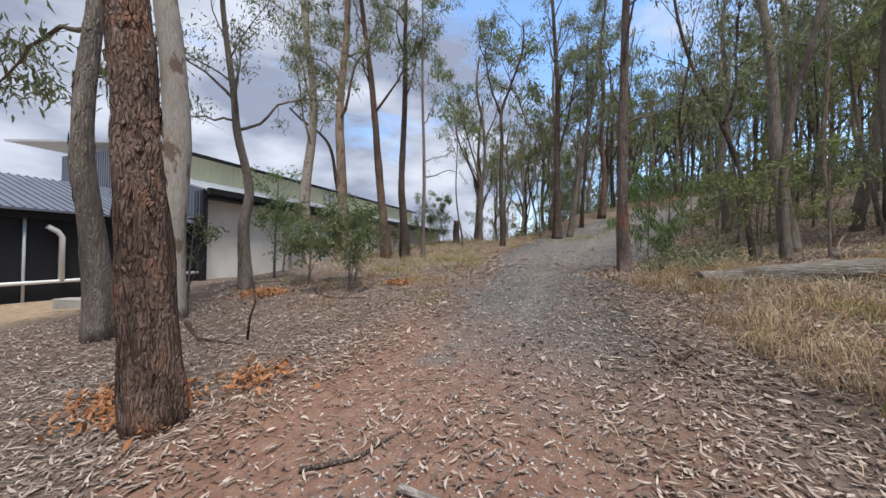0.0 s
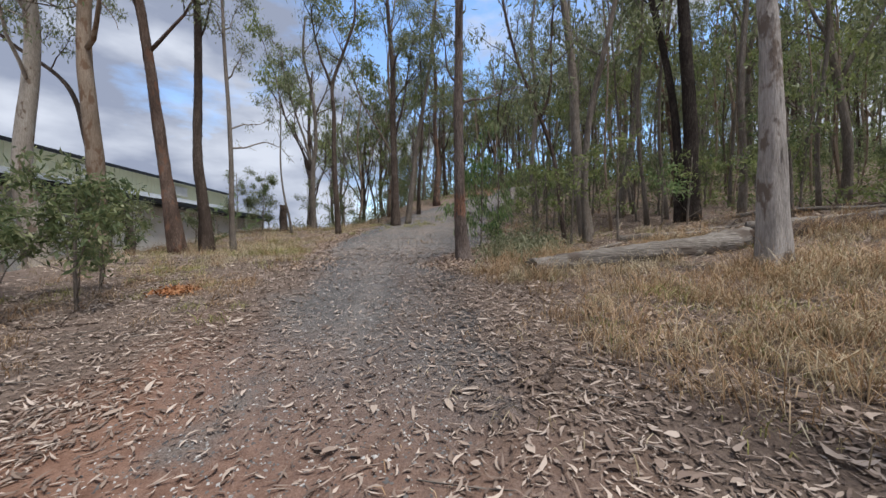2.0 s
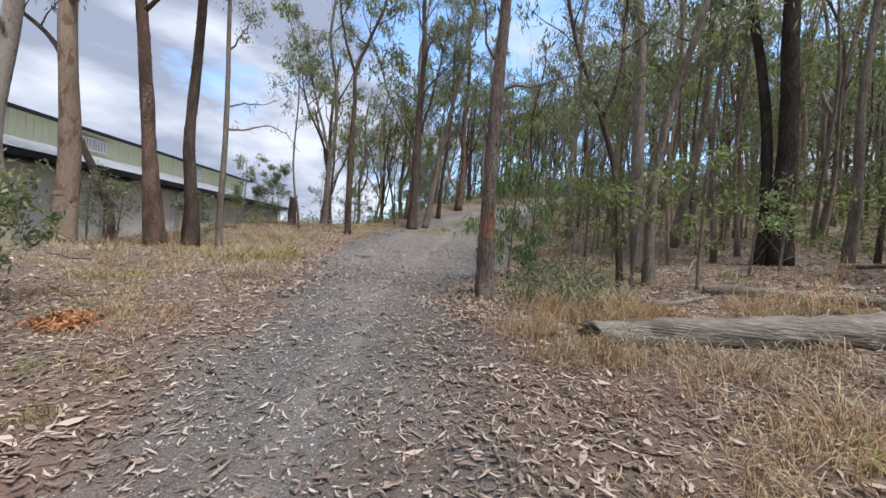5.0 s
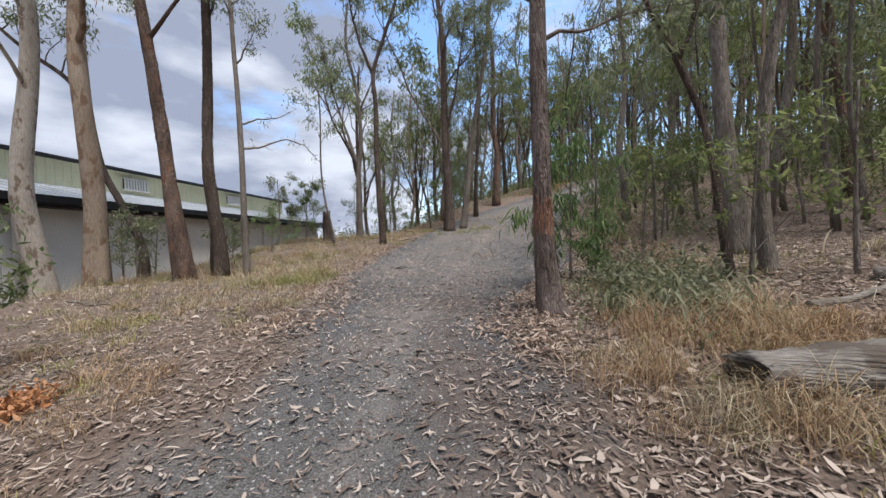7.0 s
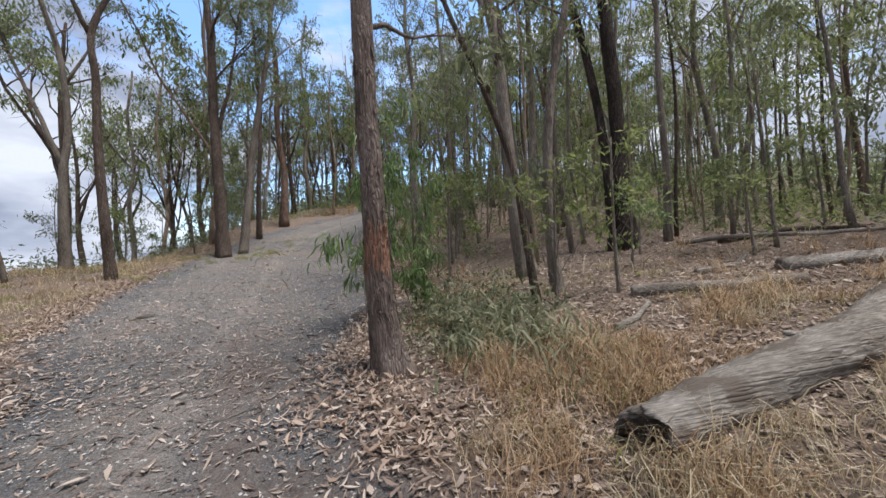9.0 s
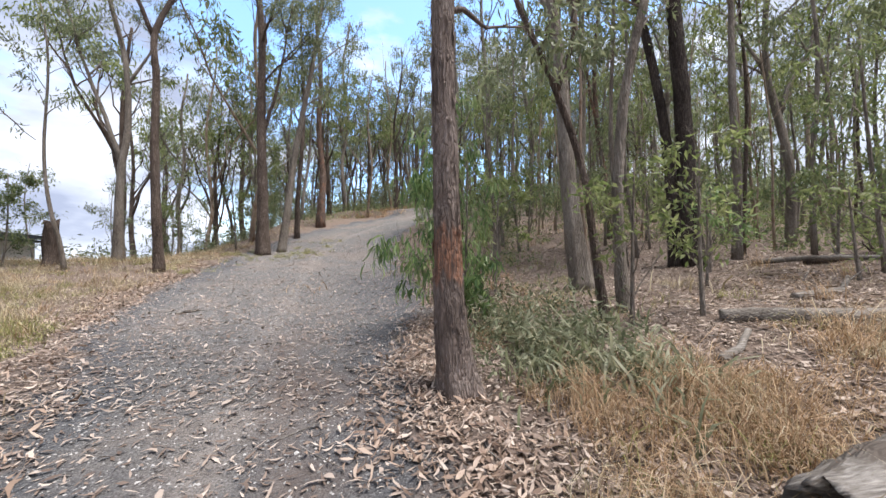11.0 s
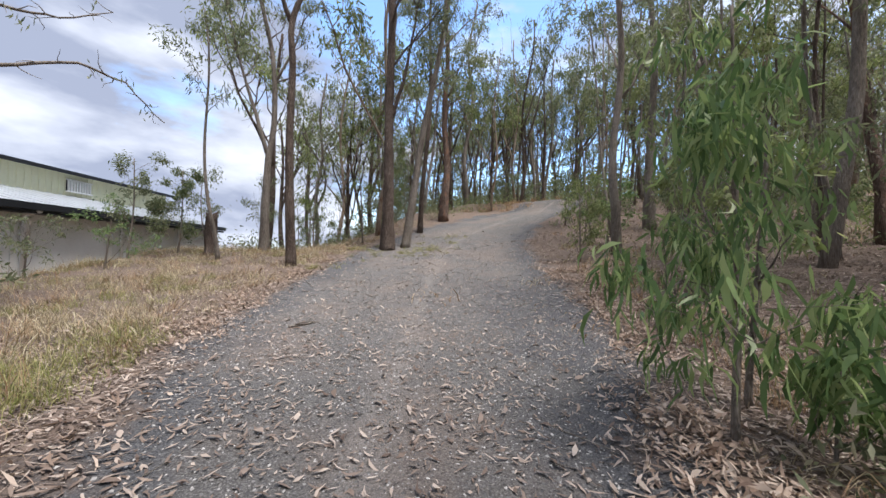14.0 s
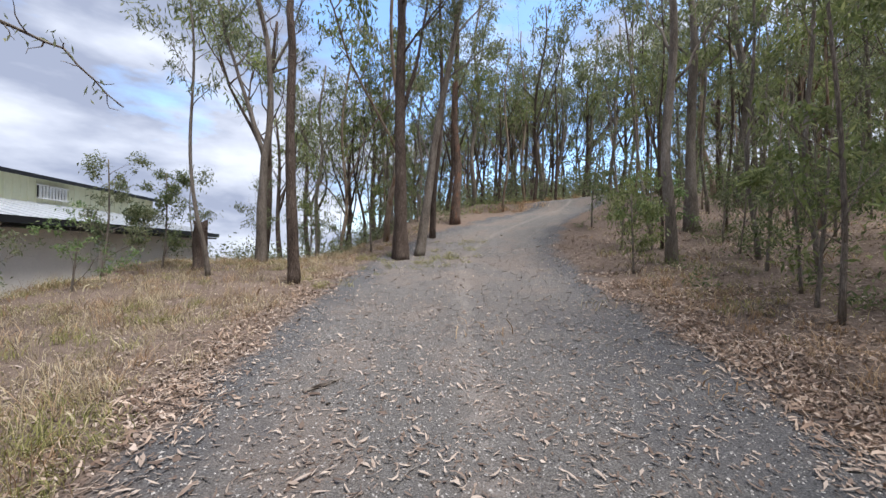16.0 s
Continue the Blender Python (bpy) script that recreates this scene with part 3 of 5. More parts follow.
def shed():
    """The shed stands in its own frame: y along the long wall, x into the building being negative."""
    top = new("industrial_shed")
    top.matrix_world = pose(-14.2, 6.6, 0.0, 0, 0, WALL_TURN)
    concrete = plain_material("concrete_panel", (0.80, 0.79, 0.75), 0.9, 0, 0.16, 0.8, 0.3)
    cream = plain_material("cream_cladding", (0.72, 0.72, 0.52), 0.5, 0, 0.12, 0.6, 0.1)
    zinc = plain_material("zinc_roof", (0.50, 0.53, 0.56), 0.4, 0.3, 0.15, 0.7, 0.1)
    steel = plain_material("blue_grey_cladding", (0.17, 0.19, 0.24), 0.45, 0.2, 0.15, 0.8, 0.1)
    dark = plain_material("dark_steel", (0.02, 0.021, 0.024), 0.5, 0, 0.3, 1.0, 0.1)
    white = plain_material("white_plastic", (0.72, 0.72, 0.70), 0.45, 0, 0.12, 2.0, 0.05)
    for k in range(6):
        s = Shape().box(-0.2, 0.02 + k * 4.2, -0.4, 0.0, 4.185 + k * 4.2, 3.62)
        part("wall_panel", s.mesh("wall_panel", False), concrete, top, "grey concrete wall panel")
    part("wall", Shape().box(-3.3, 0.0, 4.3, -3.1, 25.2, 5.75).mesh("wall", False), cream, top)
    ribs = Shape()
    for k in range(84):
        ribs.box(-3.1, k * 0.3, 4.62, -3.07, k * 0.3 + 0.07, 5.72)
    part("cladding_ribs", ribs.mesh("ribs", False), cream, top, "cream ribbed metal cladding")
    # low roof with its edge, soffit and gutter
    s = Shape()
    s.v = [(0.55, -0.1, 3.74), (0.55, 25.4, 3.74), (-3.1, 25.4, 4.66), (-3.1, -0.1, 4.66), (0.55, -0.1, 3.68), (0.55, 25.4, 3.68), (-3.1, 25.4, 4.60), (-3.1, -0.1, 4.60)]
    s.f = [(0, 1, 2, 3), (7, 6, 5, 4), (0, 4, 5, 1), (1, 5, 6, 2), (2, 6, 7, 3), (3, 7, 4, 0)]
    part("roof", s.mesh("roof", False), zinc, top, "pale zinc skillion roof")
    s = Shape()
    for k in range(42):
        y = 0.3 + k * 0.6
        s.v += [(0.5, y, 3.757), (0.5, y + 0.06, 3.757), (-3.08, y + 0.06, 4.659), (-3.08, y, 4.659), (0.5, y, 3.79), (0.5, y + 0.06, 3.79), (-3.08, y + 0.06, 4.69), (-3.08, y, 4.69)]
        b = len(s.v) - 8
        s.f += [tuple(b + i for i in q) for q in ((4, 5, 6, 7), (0, 1, 5, 4), (1, 2, 6, 5), (2, 3, 7, 6), (3, 0, 4, 7))]
    part("roof_ribs", s.mesh("roof_ribs", False), zinc, top)
    part("gutter", Shape().box(0.56, -0.1, 3.52, 0.7, 25.4, 3.75).mesh("gutter", False), dark, top, "dark steel gutter")
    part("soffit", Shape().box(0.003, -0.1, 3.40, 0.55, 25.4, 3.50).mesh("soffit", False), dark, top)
    s = Shape()
    s.v = [(-2.8, -0.25, 5.78), (-2.8, 25.5, 5.78), (-14.0, 25.5, 6.9), (-14.0, -0.25, 6.9), (-2.8, -0.25, 5.68), (-2.8, 25.5, 5.68), (-14.0, 25.5, 6.8), (-14.0, -0.25, 6.8)]
    s.f = [(0, 1, 2, 3), (7, 6, 5, 4), (0, 4, 5, 1), (1, 5, 6, 2), (2, 6, 7, 3), (3, 7, 4, 0)]
    part("roof", s.mesh("roof", False), zinc, top)
    part("barge", Shape().box(-2.8, -0.25, 5.64, -2.72, 25.5, 5.80).mesh("barge", False), dark, top)
    for y in (10.85, 18.05):
        vent = part("wall_vent", Shape().box(-3.07, y, 4.9, -3.03, y + 1.3, 5.4).mesh("wall_vent", False), dark, top, "louvred wall vent")
        part("frame", Shape().box(-3.03, y - 0.06, 5.4, -2.97, y + 1.36, 5.46).box(-3.03, y - 0.06, 4.84, -2.97, y + 1.36, 4.9).mesh("frame", False), white, vent)
        for j in range(9):
            part("slat", Shape().box(-3.03, y + 0.03 + j * 0.145, 4.9, -2.98, y + 0.11 + j * 0.145, 5.4).mesh("slat", False), white, vent)
    for k in range(5):
        y = 4.5 + k * 4.2
        p = Shape().tube([(0.12, y, -0.3), (0.12, y, 3.3), (0.25, y, 3.42), (0.6, y, 3.5)], [0.08] * 4, 10)
        part("downpipe", p.mesh("downpipe"), white, top, "pale round downpipe")
    # end of the shed: dark base, ribbed upper cladding, high window
    part("end_wall", Shape().box(-9.0, -0.2, -0.5, -0.0, 0.0, 2.35).mesh("end_wall", False), dark, top, "near-black end wall")
    s = Shape()
    s.v = [(-3.0, -0.12, 2.3), (0.35, -0.12, 2.3), (0.35, -0.12, 3.72), (-3.0, -0.12, 4.58), (-3.0, 0.0, 2.3), (0.35, 0.0, 2.3), (0.35, 0.0, 3.72), (-3.0, 0.0, 4.58)]
    s.f = [(0, 1, 2, 3), (7, 6, 5, 4), (0, 4, 5, 1), (1, 5, 6, 2), (2, 6, 7, 3), (3, 7, 4, 0)]
    part("end_cladding", s.mesh("end_cladding", False), steel, top, "blue-grey ribbed steel cladding")
    s = Shape().box(-9.0, -0.12, 2.35, -3.004, 0.0, 5.66)
    part("end_cladding", s.mesh("end_cladding", False), steel, top)
    r = Shape()
    for k in range(58):
        x = -8.9 + k * 0.16
        h = 5.62 if x < -3.05 else 4.5 - (x + 3.0) * 0.25
        r.box(x, -0.16, 2.36, x + 0.07, -0.12, h)
    part("cladding_ribs", r.mesh("ribs", False), steel, top)
    part("corner_post", Shape().box(0.01, -0.16, -0.4, 0.45, 0.03, 3.66).mesh("corner_post", False), dark, top)
    part("ledge", Shape().box(-0.1, -0.5, 2.52, 0.75, -0.2, 2.60).mesh("ledge", False), dark, top)
    wn = part("window", Shape().box(-4.3, -0.2, 4.85, -3.7, -0.165, 5.55).mesh("window", False), white, top)
    part("pane", Shape().box(-4.24, -0.215, 4.91, -3.76, -0.202, 5.49).mesh("pane", False), dark, wn, "dark glass")
    tagged(top, "long grey and cream metal-roofed industrial shed behind the trees", "building")

    fence = new("screen_enclosure")
    fence.matrix_world = pose(-14.2, 6.6, 0.0, 0, 0, WALL_TURN)
    mesh_mat = plain_material("dark_screen", (0.018, 0.02, 0.026), 0.6, 0, 0.3, 1.0, 0.1)
    for k in range(7):
        y = -0.25 - k * 1.45
        part("panel", Shape().box(0.10, y - 1.42, -0.4, 0.15, y, 2.2).mesh("panel", False), mesh_mat, fence, "black mesh panel")
        part("post", Shape().tube([(0.19, y - 1.435, -0.5), (0.19, y - 1.435, 2.25)], [0.035, 0.035], 8).mesh("post"), zinc, fence)
    part("beam", Shape().box(0.09, -10.5, 2.2, 0.3, -0.2, 2.42).mesh("beam", False), dark, fence)
    part("pipe_rail", Shape().tube([(0.27, -10.2, 0.45), (0.27, -4.0, 0.55), (0.27, -0.1, 0.62)], [0.05] * 3, 10).mesh("pipe_rail"), white, fence, "white pipe rail")
    part("drain_pipe", Shape().tube([(0.27, -3.9, 0.55), (0.27, -3.9, 1.75), (0.27, -4.0, 1.9), (0.27, -4.2, 2.02)], [0.065] * 4, 10).mesh("drain_pipe"), white, fence, "white drain pipe")
    s = Shape()
    s.v = [(0.45, -10.6, 2.45), (0.45, -0.2, 2.45), (-3.4, -0.2, 3.75), (-3.4, -10.6, 3.75), (0.45, -10.6, 2.39), (0.45, -0.2, 2.39), (-3.4, -0.2, 3.69), (-3.4, -10.6, 3.69)]
    s.f = [(0, 1, 2, 3), (7, 6, 5, 4), (0, 4, 5, 1), (1, 5, 6, 2), (2, 6, 7, 3), (3, 7, 4, 0)]
    part("roof", s.mesh("roof", False), steel, fence, "blue-grey ribbed steel roof")
    s = Shape()
    for k in range(52):
        y = -10.5 + k * 0.2
        s.v += [(0.44, y, 2.46), (0.44, y + 0.05, 2.46), (-3.38, y + 0.05, 3.747), (-3.38, y, 3.747), (0.44, y, 2.49), (0.44, y + 0.05, 2.49), (-3.38, y + 0.05, 3.78), (-3.38, y, 3.78)]
        q = len(s.v) - 8
        s.f += [tuple(q + m for m in w) for w in ((4, 5, 6, 7), (0, 1, 5, 4), (1, 2, 6, 5), (2, 3, 7, 6), (3, 0, 4, 7))]
    part("roof_ribs", s.mesh("roof_ribs", False), steel, fence)
    tagged(fence, "black screened lean-to with white pipes at the shed end", "enclosure")

    far = new("distant_shed")
    far.matrix_world = pose(-38, 6.5, 0, 0, 0, WALL_TURN + 8)
    part("wall", Shape().box(-12, -6, -1, 0, 4.0, 2.9).mesh("wall", False), cream, far)
    part("roof", Shape().box(-12.4, -6.4, 2.9, 0.5, 4.4, 3.15).mesh("roof", False), zinc, far)
    part("awning", Shape().box(0.01, -6, 1.7, 3.0, 4.0, 1.85).mesh("awning", False), zinc, far)
    tagged(far, "distant cream shed with a pale flat roof", "building")
    block = part("concrete_block", Shape().box(-0.6, -0.16, 0, 0.6, 0.16, 0.2).mesh("concrete_block", False), plain_material("old_concrete", (0.42, 0.40, 0.36), 0.9, 0, 0.3, 3.0, 0.4))
    block.matrix_world = pose(-9.6, 2.8, ground_z(-9.6, 2.8) - 0.05, 0, 0, 25)
    tagged(block, "pale concrete kerb block lying on bare earth", "block")


shed()

# ---- trees beside the track ----
tree("eucalyptus_tree", (-0.25, 9.95), 13, 0.155, SCARBARK, 11, first=0.55, limbs=9, spread=2.2, leaves=3200,
     line=((0.09, 0, 0), (0.035, 0, 0.45), (0, 0, 1.0), (-0.01, 0, 1.8), (-0.03, 0.01, 3.2), (0.0, 0.02, 5.5), (0.04, 0, 9.0), (0.02, 0, 13.0)), flakes=130, sides=28, rings=90, rough=0.16, flare=0.5,
     label="straight reddish-brown furrowed trunk at the gravel track edge")
tree("eucalyptus_tree", (-2.05, 1.95), 12, 0.17, RUSTBARK, 12, (-0.11, -0.075), 0.08, 0.5, 8, 2.4, 2500, flakes=420, sides=28, rings=80, rough=0.26, flare=0.18,
     label="thick leaning trunk with dark peeling furrowed bark")
tree("eucalyptus_tree", (-5.95, 3.2), 14, 0.235, PALEBARK, 13, (-0.05, -0.037), 0.1, 0.5, 9, 2.6, 3000, sides=20, rings=50, rough=0.06, flare=0.35,
     label="smooth pale gum trunk with brown patches on leaf litter")
tree("eucalyptus_tree", (-5.5, 2.3), 12, 0.135, GREYBARK, 14, (-0.02, -0.018), 0.12, 0.5, 8, 2.2, 4200, flakes=200, sides=18, rings=50, rough=0.15,
     extra=((((0, 0, 4.1), (-0.7, -0.2, 4.3), (-1.5, -0.5, 4.0), (-2.3, -0.8, 3.4)), 0.04), (((0, 0, 4.6), (-0.5, 0.3, 4.7), (-1.2, 0.5, 4.4), (-1.9, 0.6, 3.8)), 0.035), (((0, 0, 5.0), (-0.4, -0.6, 5.0), (-0.9, -1.2, 4.6)), 0.03)),
     label="mottled grey-brown rough-barked tree beside the shed fence")
tree("eucalyptus_tree", (-7.28, 5.09), 8.2, 0.125, GREYBARK, 15, first=0.55, limbs=8, spread=1.7, leaves=3000, sides=16, rings=40, leaf=(0.11, 0.028),
     line=((0, 0, 0), (-0.04, -0.09, 1.38), (0, 0, 2.35), (-0.1, -0.24, 3.6), (-0.13, -0.33, 4.5), (-0.3, -0.5, 6.2), (-0.25, -0.7, 8.2)), clump=0.28,
     label="slender crooked grey tree with arching side branches",
     extra=((((-0.1, -0.25, 3.68), (0.07, 0.19, 3.91), (0.2, 0.53, 4.45), (0.47, 1.22, 4.76), (0.8, 1.9, 4.9)), 0.04),
            (((-0.12, -0.3, 3.75), (-0.2, -0.53, 3.79), (-0.4, -1.0, 3.74), (-0.6, -1.7, 3.9)), 0.034), (((-0.13, -0.33, 4.4), (-0.5, -0.8, 5.0), (-0.7, -1.6, 5.3)), 0.04)))
tree("eucalyptus_tree", (-13.0, 10.6), 15, 0.26, PALEBARK, 16, (-0.03, -0.01), 0.15, 0.36, 11, 3.0, 5000, sides=16, rings=40, rough=0.06,
     label="tall smooth pale grey gum near the shed wall")
tree("eucalyptus_tree", (-11.4, 10.95), 15, 0.24, CREAMBARK, 17, (0.0, 0.0), 0.1, 0.4, 11, 2.8, 4600, sides=16, rings=40, rough=0.07,
     label="tall cream and tan gum trunk on the bank")
tree("eucalyptus_tree", (-11.9, 12.3), 7.2, 0.12, IRONBARK, 18, (-0.22, -0.08), 0.12, 0.7, 4, 1.4, 700, sides=12, rings=40, line=((0, 0, 0), (0, 0, 1.0), (-0.46, -0.16, 2.2), (-1.02, -0.35, 3.4), (-1.35, -0.46, 5.1), (-1.85, -0.63, 6.0), (-2.98, -1.02, 6.9), (-3.7, -1.3, 7.6)),
     label="thin dark tree bowed across a pale trunk")
tree("eucalyptus_tree", (-9.43, 11.82), 14, 0.185, RUSTBARK, 19, (-0.115, -0.04), 0.1, 0.45, 9, 2.4, 3800, flakes=150, sides=18, rings=50, rough=0.16,
     label="leaning red-brown trunk with flaking bark")
tree("eucalyptus_tree", (-9.16, 12.62), 14, 0.165, IRONBARK, 20, (-0.01, 0.0), 0.1, 0.5, 9, 2.4, 3200, flakes=150, sides=18, rings=50, rough=0.18,
     label="dark ironbark trunk on the grassy bank")
tree("eucalyptus_tree", (-8.09, 12.55), 11, 0.085, GREYBARK, 21, (-0.02, -0.02), 0.05, 0.5, 10, 1.7, 3400, sides=12, rings=36, leaf=(0.12, 0.03), clump=0.3,
     label="slim grey tree with a bare side branch",
     bare=((((0, 0, 3.4), (0.15, 0.4, 3.5), (0.5, 1.05, 3.85), (0.75, 1.5, 3.75), (1.0, 1.95, 3.3)), 0.034),
           (((-0.04, -0.04, 4.1), (0.1, 0.4, 4.35), (0.3, 0.9, 4.5), (0.55, 1.4, 4.9)), 0.03)))
tree("eucalyptus_tree", (-7.9, 19.57), 12.8, 0.14, IRONBARK, 22, first=0.62, limbs=8, spread=2.0, leaves=3400, sides=14, rings=40,
     line=((0, 0, 0), (-0.1, -0.02, 2.1), (-0.17, -0.03, 4.2), (-0.16, 0, 6.2), (-0.23, 0.0, 7.7), (0.2, 0.27, 9.3), (0.75, 0.58, 11.2), (0.8, 0.6, 12.8)),
     extra=((((-0.23, 0, 7.7), (-0.7, -0.23, 9.0), (-1.05, -0.4, 10.6), (-1.1, -0.5, 12.0)), 0.08),),
     label="wavy grey trunk in dry grass")
tree("eucalyptus_tree", (-11.5, 23.3), 13.5, 0.17, GREYBARK, 23, first=0.6, limbs=9, spread=2.1, leaves=4200, sides=12, rings=36,
     line=((0, 0, 0), (0.0, 0.0, 2.2), (0.05, 0.02, 4.0), (0.2, 0.12, 5.8), (0.08, 0.05, 8.5), (-0.37, -0.22, 11.1), (-0.24, -0.14, 13.5)),
     extra=((((0.05, 0.02, 4.0), (-0.41, -0.24, 5.8), (-0.85, -0.5, 7.4), (-1.3, -0.8, 9.4), (-1.4, -0.9, 11.0)), 0.1),
            (((0.1, 0.05, 7.6), (0.7, 0.4, 9.2), (1.1, 0.6, 11.0)), 0.07)),
     label="forked grey gum on the crest")
tree("eucalyptus_tree", (-11.0, 20.2), 8.5, 0.06, GREYBARK, 24, (-0.06, -0.04), 0.1, 0.55, 8, 1.3, 1300, sides=10, rings=32, clump=0.32,
     label="leaning thin grey gum beside a broken stump")
tree("eucalyptus_tree", (-6.15, 23.75), 17, 0.24, IRONBARK, 25, first=0.5, limbs=11, spread=2.6, leaves=5200, sides=18, rings=50, rough=0.16,
     line=((0, 0, 0), (-0.03, 0.01, 3.0), (-0.1, 0, 6.0), (-0.1, 0.03, 9.7), (-0.34, 0, 13.0), (-0.58, -0.09, 17.0)),
     extra=((((-0.08, 0.01, 5.2), (0.4, 0.2, 7.2), (0.8, 0.3, 9.6), (1.2, 0.2, 12.0)), 0.1),),
     label="tall dark trunk at the bend of the track")
tree("eucalyptus_tree", (-5.6, 24.55), 15.5, 0.18, GREYBARK, 26, first=0.5, limbs=10, spread=2.4, leaves=4800, sides=14, rings=40,
     line=((0, 0, 0), (0.3, 0.08, 2.4), (0.54, 0.16, 4.6), (0.9, 0.25, 6.8), (1.26, 0.36, 8.9), (1.74, 0.5, 12.6), (1.9, 0.5, 15.5)),
     label="leaning grey trunk beside a darker tree")
tree("eucalyptus_tree", (-5.6, 27.5), 14, 0.13, IRONBARK, 27, (0.02, 0.0), 0.12, 0.45, 9, 2.2, 3500, sides=10, rings=32,
     label="slim dark trunk at the track edge")
tree("eucalyptus_tree", (-4.85, 30.5), 16, 0.22, RUSTBARK, 28, (-0.02, 0.0), 0.1, 0.45, 10, 2.7, 5600, sides=12, rings=36,
     label="red-brown trunk above dry grass")
tree("eucalyptus_tree", (2.78, 3.98), 12, 0.15, RUSTBARK, 29, (-0.03, 0.0), 0.05, 0.6, 7, 2.0, 2000, flakes=420, sides=32, rings=100, rough=0.2, flare=0.3,
     label="rusty flaking trunk standing in leaf litter")
tree("eucalyptus_tree", (3.9, 7.2), 13, 0.115, GHOSTBARK, 30, (-0.03, 0.0), 0.05, 0.55, 8, 2.2, 2400, flakes=160, sides=24, rings=90, rough=0.14, flare=0.6,
     label="pale grey gum trunk in dry grass")
tree("eucalyptus_tree", (6.18, 14.13), 15, 0.2, BURNTBARK, 31, (-0.036, 0.02), 0.05, 0.55, 9, 2.6, 3400, flakes=120, sides=18, rings=50, rough=0.16, flare=0.35,
     label="dark fire-scorched trunk among fallen branches")
tree("eucalyptus_tree", (5.92, 14.35), 12, 0.125, BURNTBARK, 32, first=0.55, limbs=8, spread=2.1, leaves=2600, sides=14, rings=40, rough=0.14, low_r=0.5,
     line=((0, 0, 0), (-0.02, 0.01, 1.9), (-0.15, 0.07, 3.7), (-0.42, 0.2, 5.6), (-0.85, 0.4, 8.0), (-1.1, 0.5, 10.0), (-1.2, 0.5, 12.0)),
     label="dark leaning stem close behind a scorched trunk")
tree("eucalyptus_tree", (2.74, 11.75), 10.5, 0.09, GREYBARK, 33, first=0.55, limbs=7, spread=1.7, leaves=1000, sides=14, rings=44, low_r=0.5, flakes=60,
     line=((0, 0, 0), (-0.06, 0.02, 0.8), (-0.07, 0.03, 1.75), (0.01, 0, 3.0), (0.14, -0.05, 3.8), (0.36, -0.12, 4.8), (0.7, -0.2, 6.6), (0.9, -0.2, 8.5), (0.95, -0.2, 10.5)),
     label="slender grey-brown trunk curving outward above the shrubs")
tree("eucalyptus_tree", (2.15, 11.35), 8.4, 0.058, IRONBARK, 34, first=0.55, limbs=7, spread=1.6, leaves=650, sides=12, rings=44, low_r=0.5,
     line=((0, 0, 0), (-0.12, 0.04, 1.05), (-0.26, 0.08, 2.15), (-0.6, 0.17, 3.3), (-1.14, 0.33, 4.8), (-1.5, 0.42, 6.4), (-1.7, 0.45, 8.4)),
     extra=((((-0.6, 0.17, 3.3), (-0.44, 0.13, 3.8), (-0.38, 0.11, 4.9), (-0.26, 0.1, 6.4)), 0.046),),
     label="thin dark trunk leaning over the shrubs")
tree("eucalyptus_tree", (3.07, 13.5), 13.5, 0.155, GREYBARK, 38, (-0.09, 0.03), 0.06, 0.5, 9, 2.2, 1400, flakes=120, sides=18, rings=60, rough=0.14, flare=0.6, forks=1,
     label="stout grey trunk with a flared foot behind the ferns")
tree("eucalyptus_tree", (2.2, 21.5), 13, 0.14, GREYBARK, 35, (0.0, 0.0), 0.12, 0.4, 9, 2.4, 3600, sides=10, rings=32,
     label="straight grey trunk in the scrub")
tree("eucalyptus_tree", (7.6, 14.3), 12, 0.1, GREYBARK, 36, (0.01, 0.0), 0.1, 0.45, 8, 2.0, 2600, sides=10, rings=32,
     label="thin grey trunk by fallen branches")
tree("eucalyptus_tree", (4.8, 25.7), 14, 0.19, GREYBARK, 37, (-0.02, 0.0), 0.1, 0.4, 9, 2.5, 3600, sides=10, rings=32,
     label="grey-brown trunk at the forest edge")

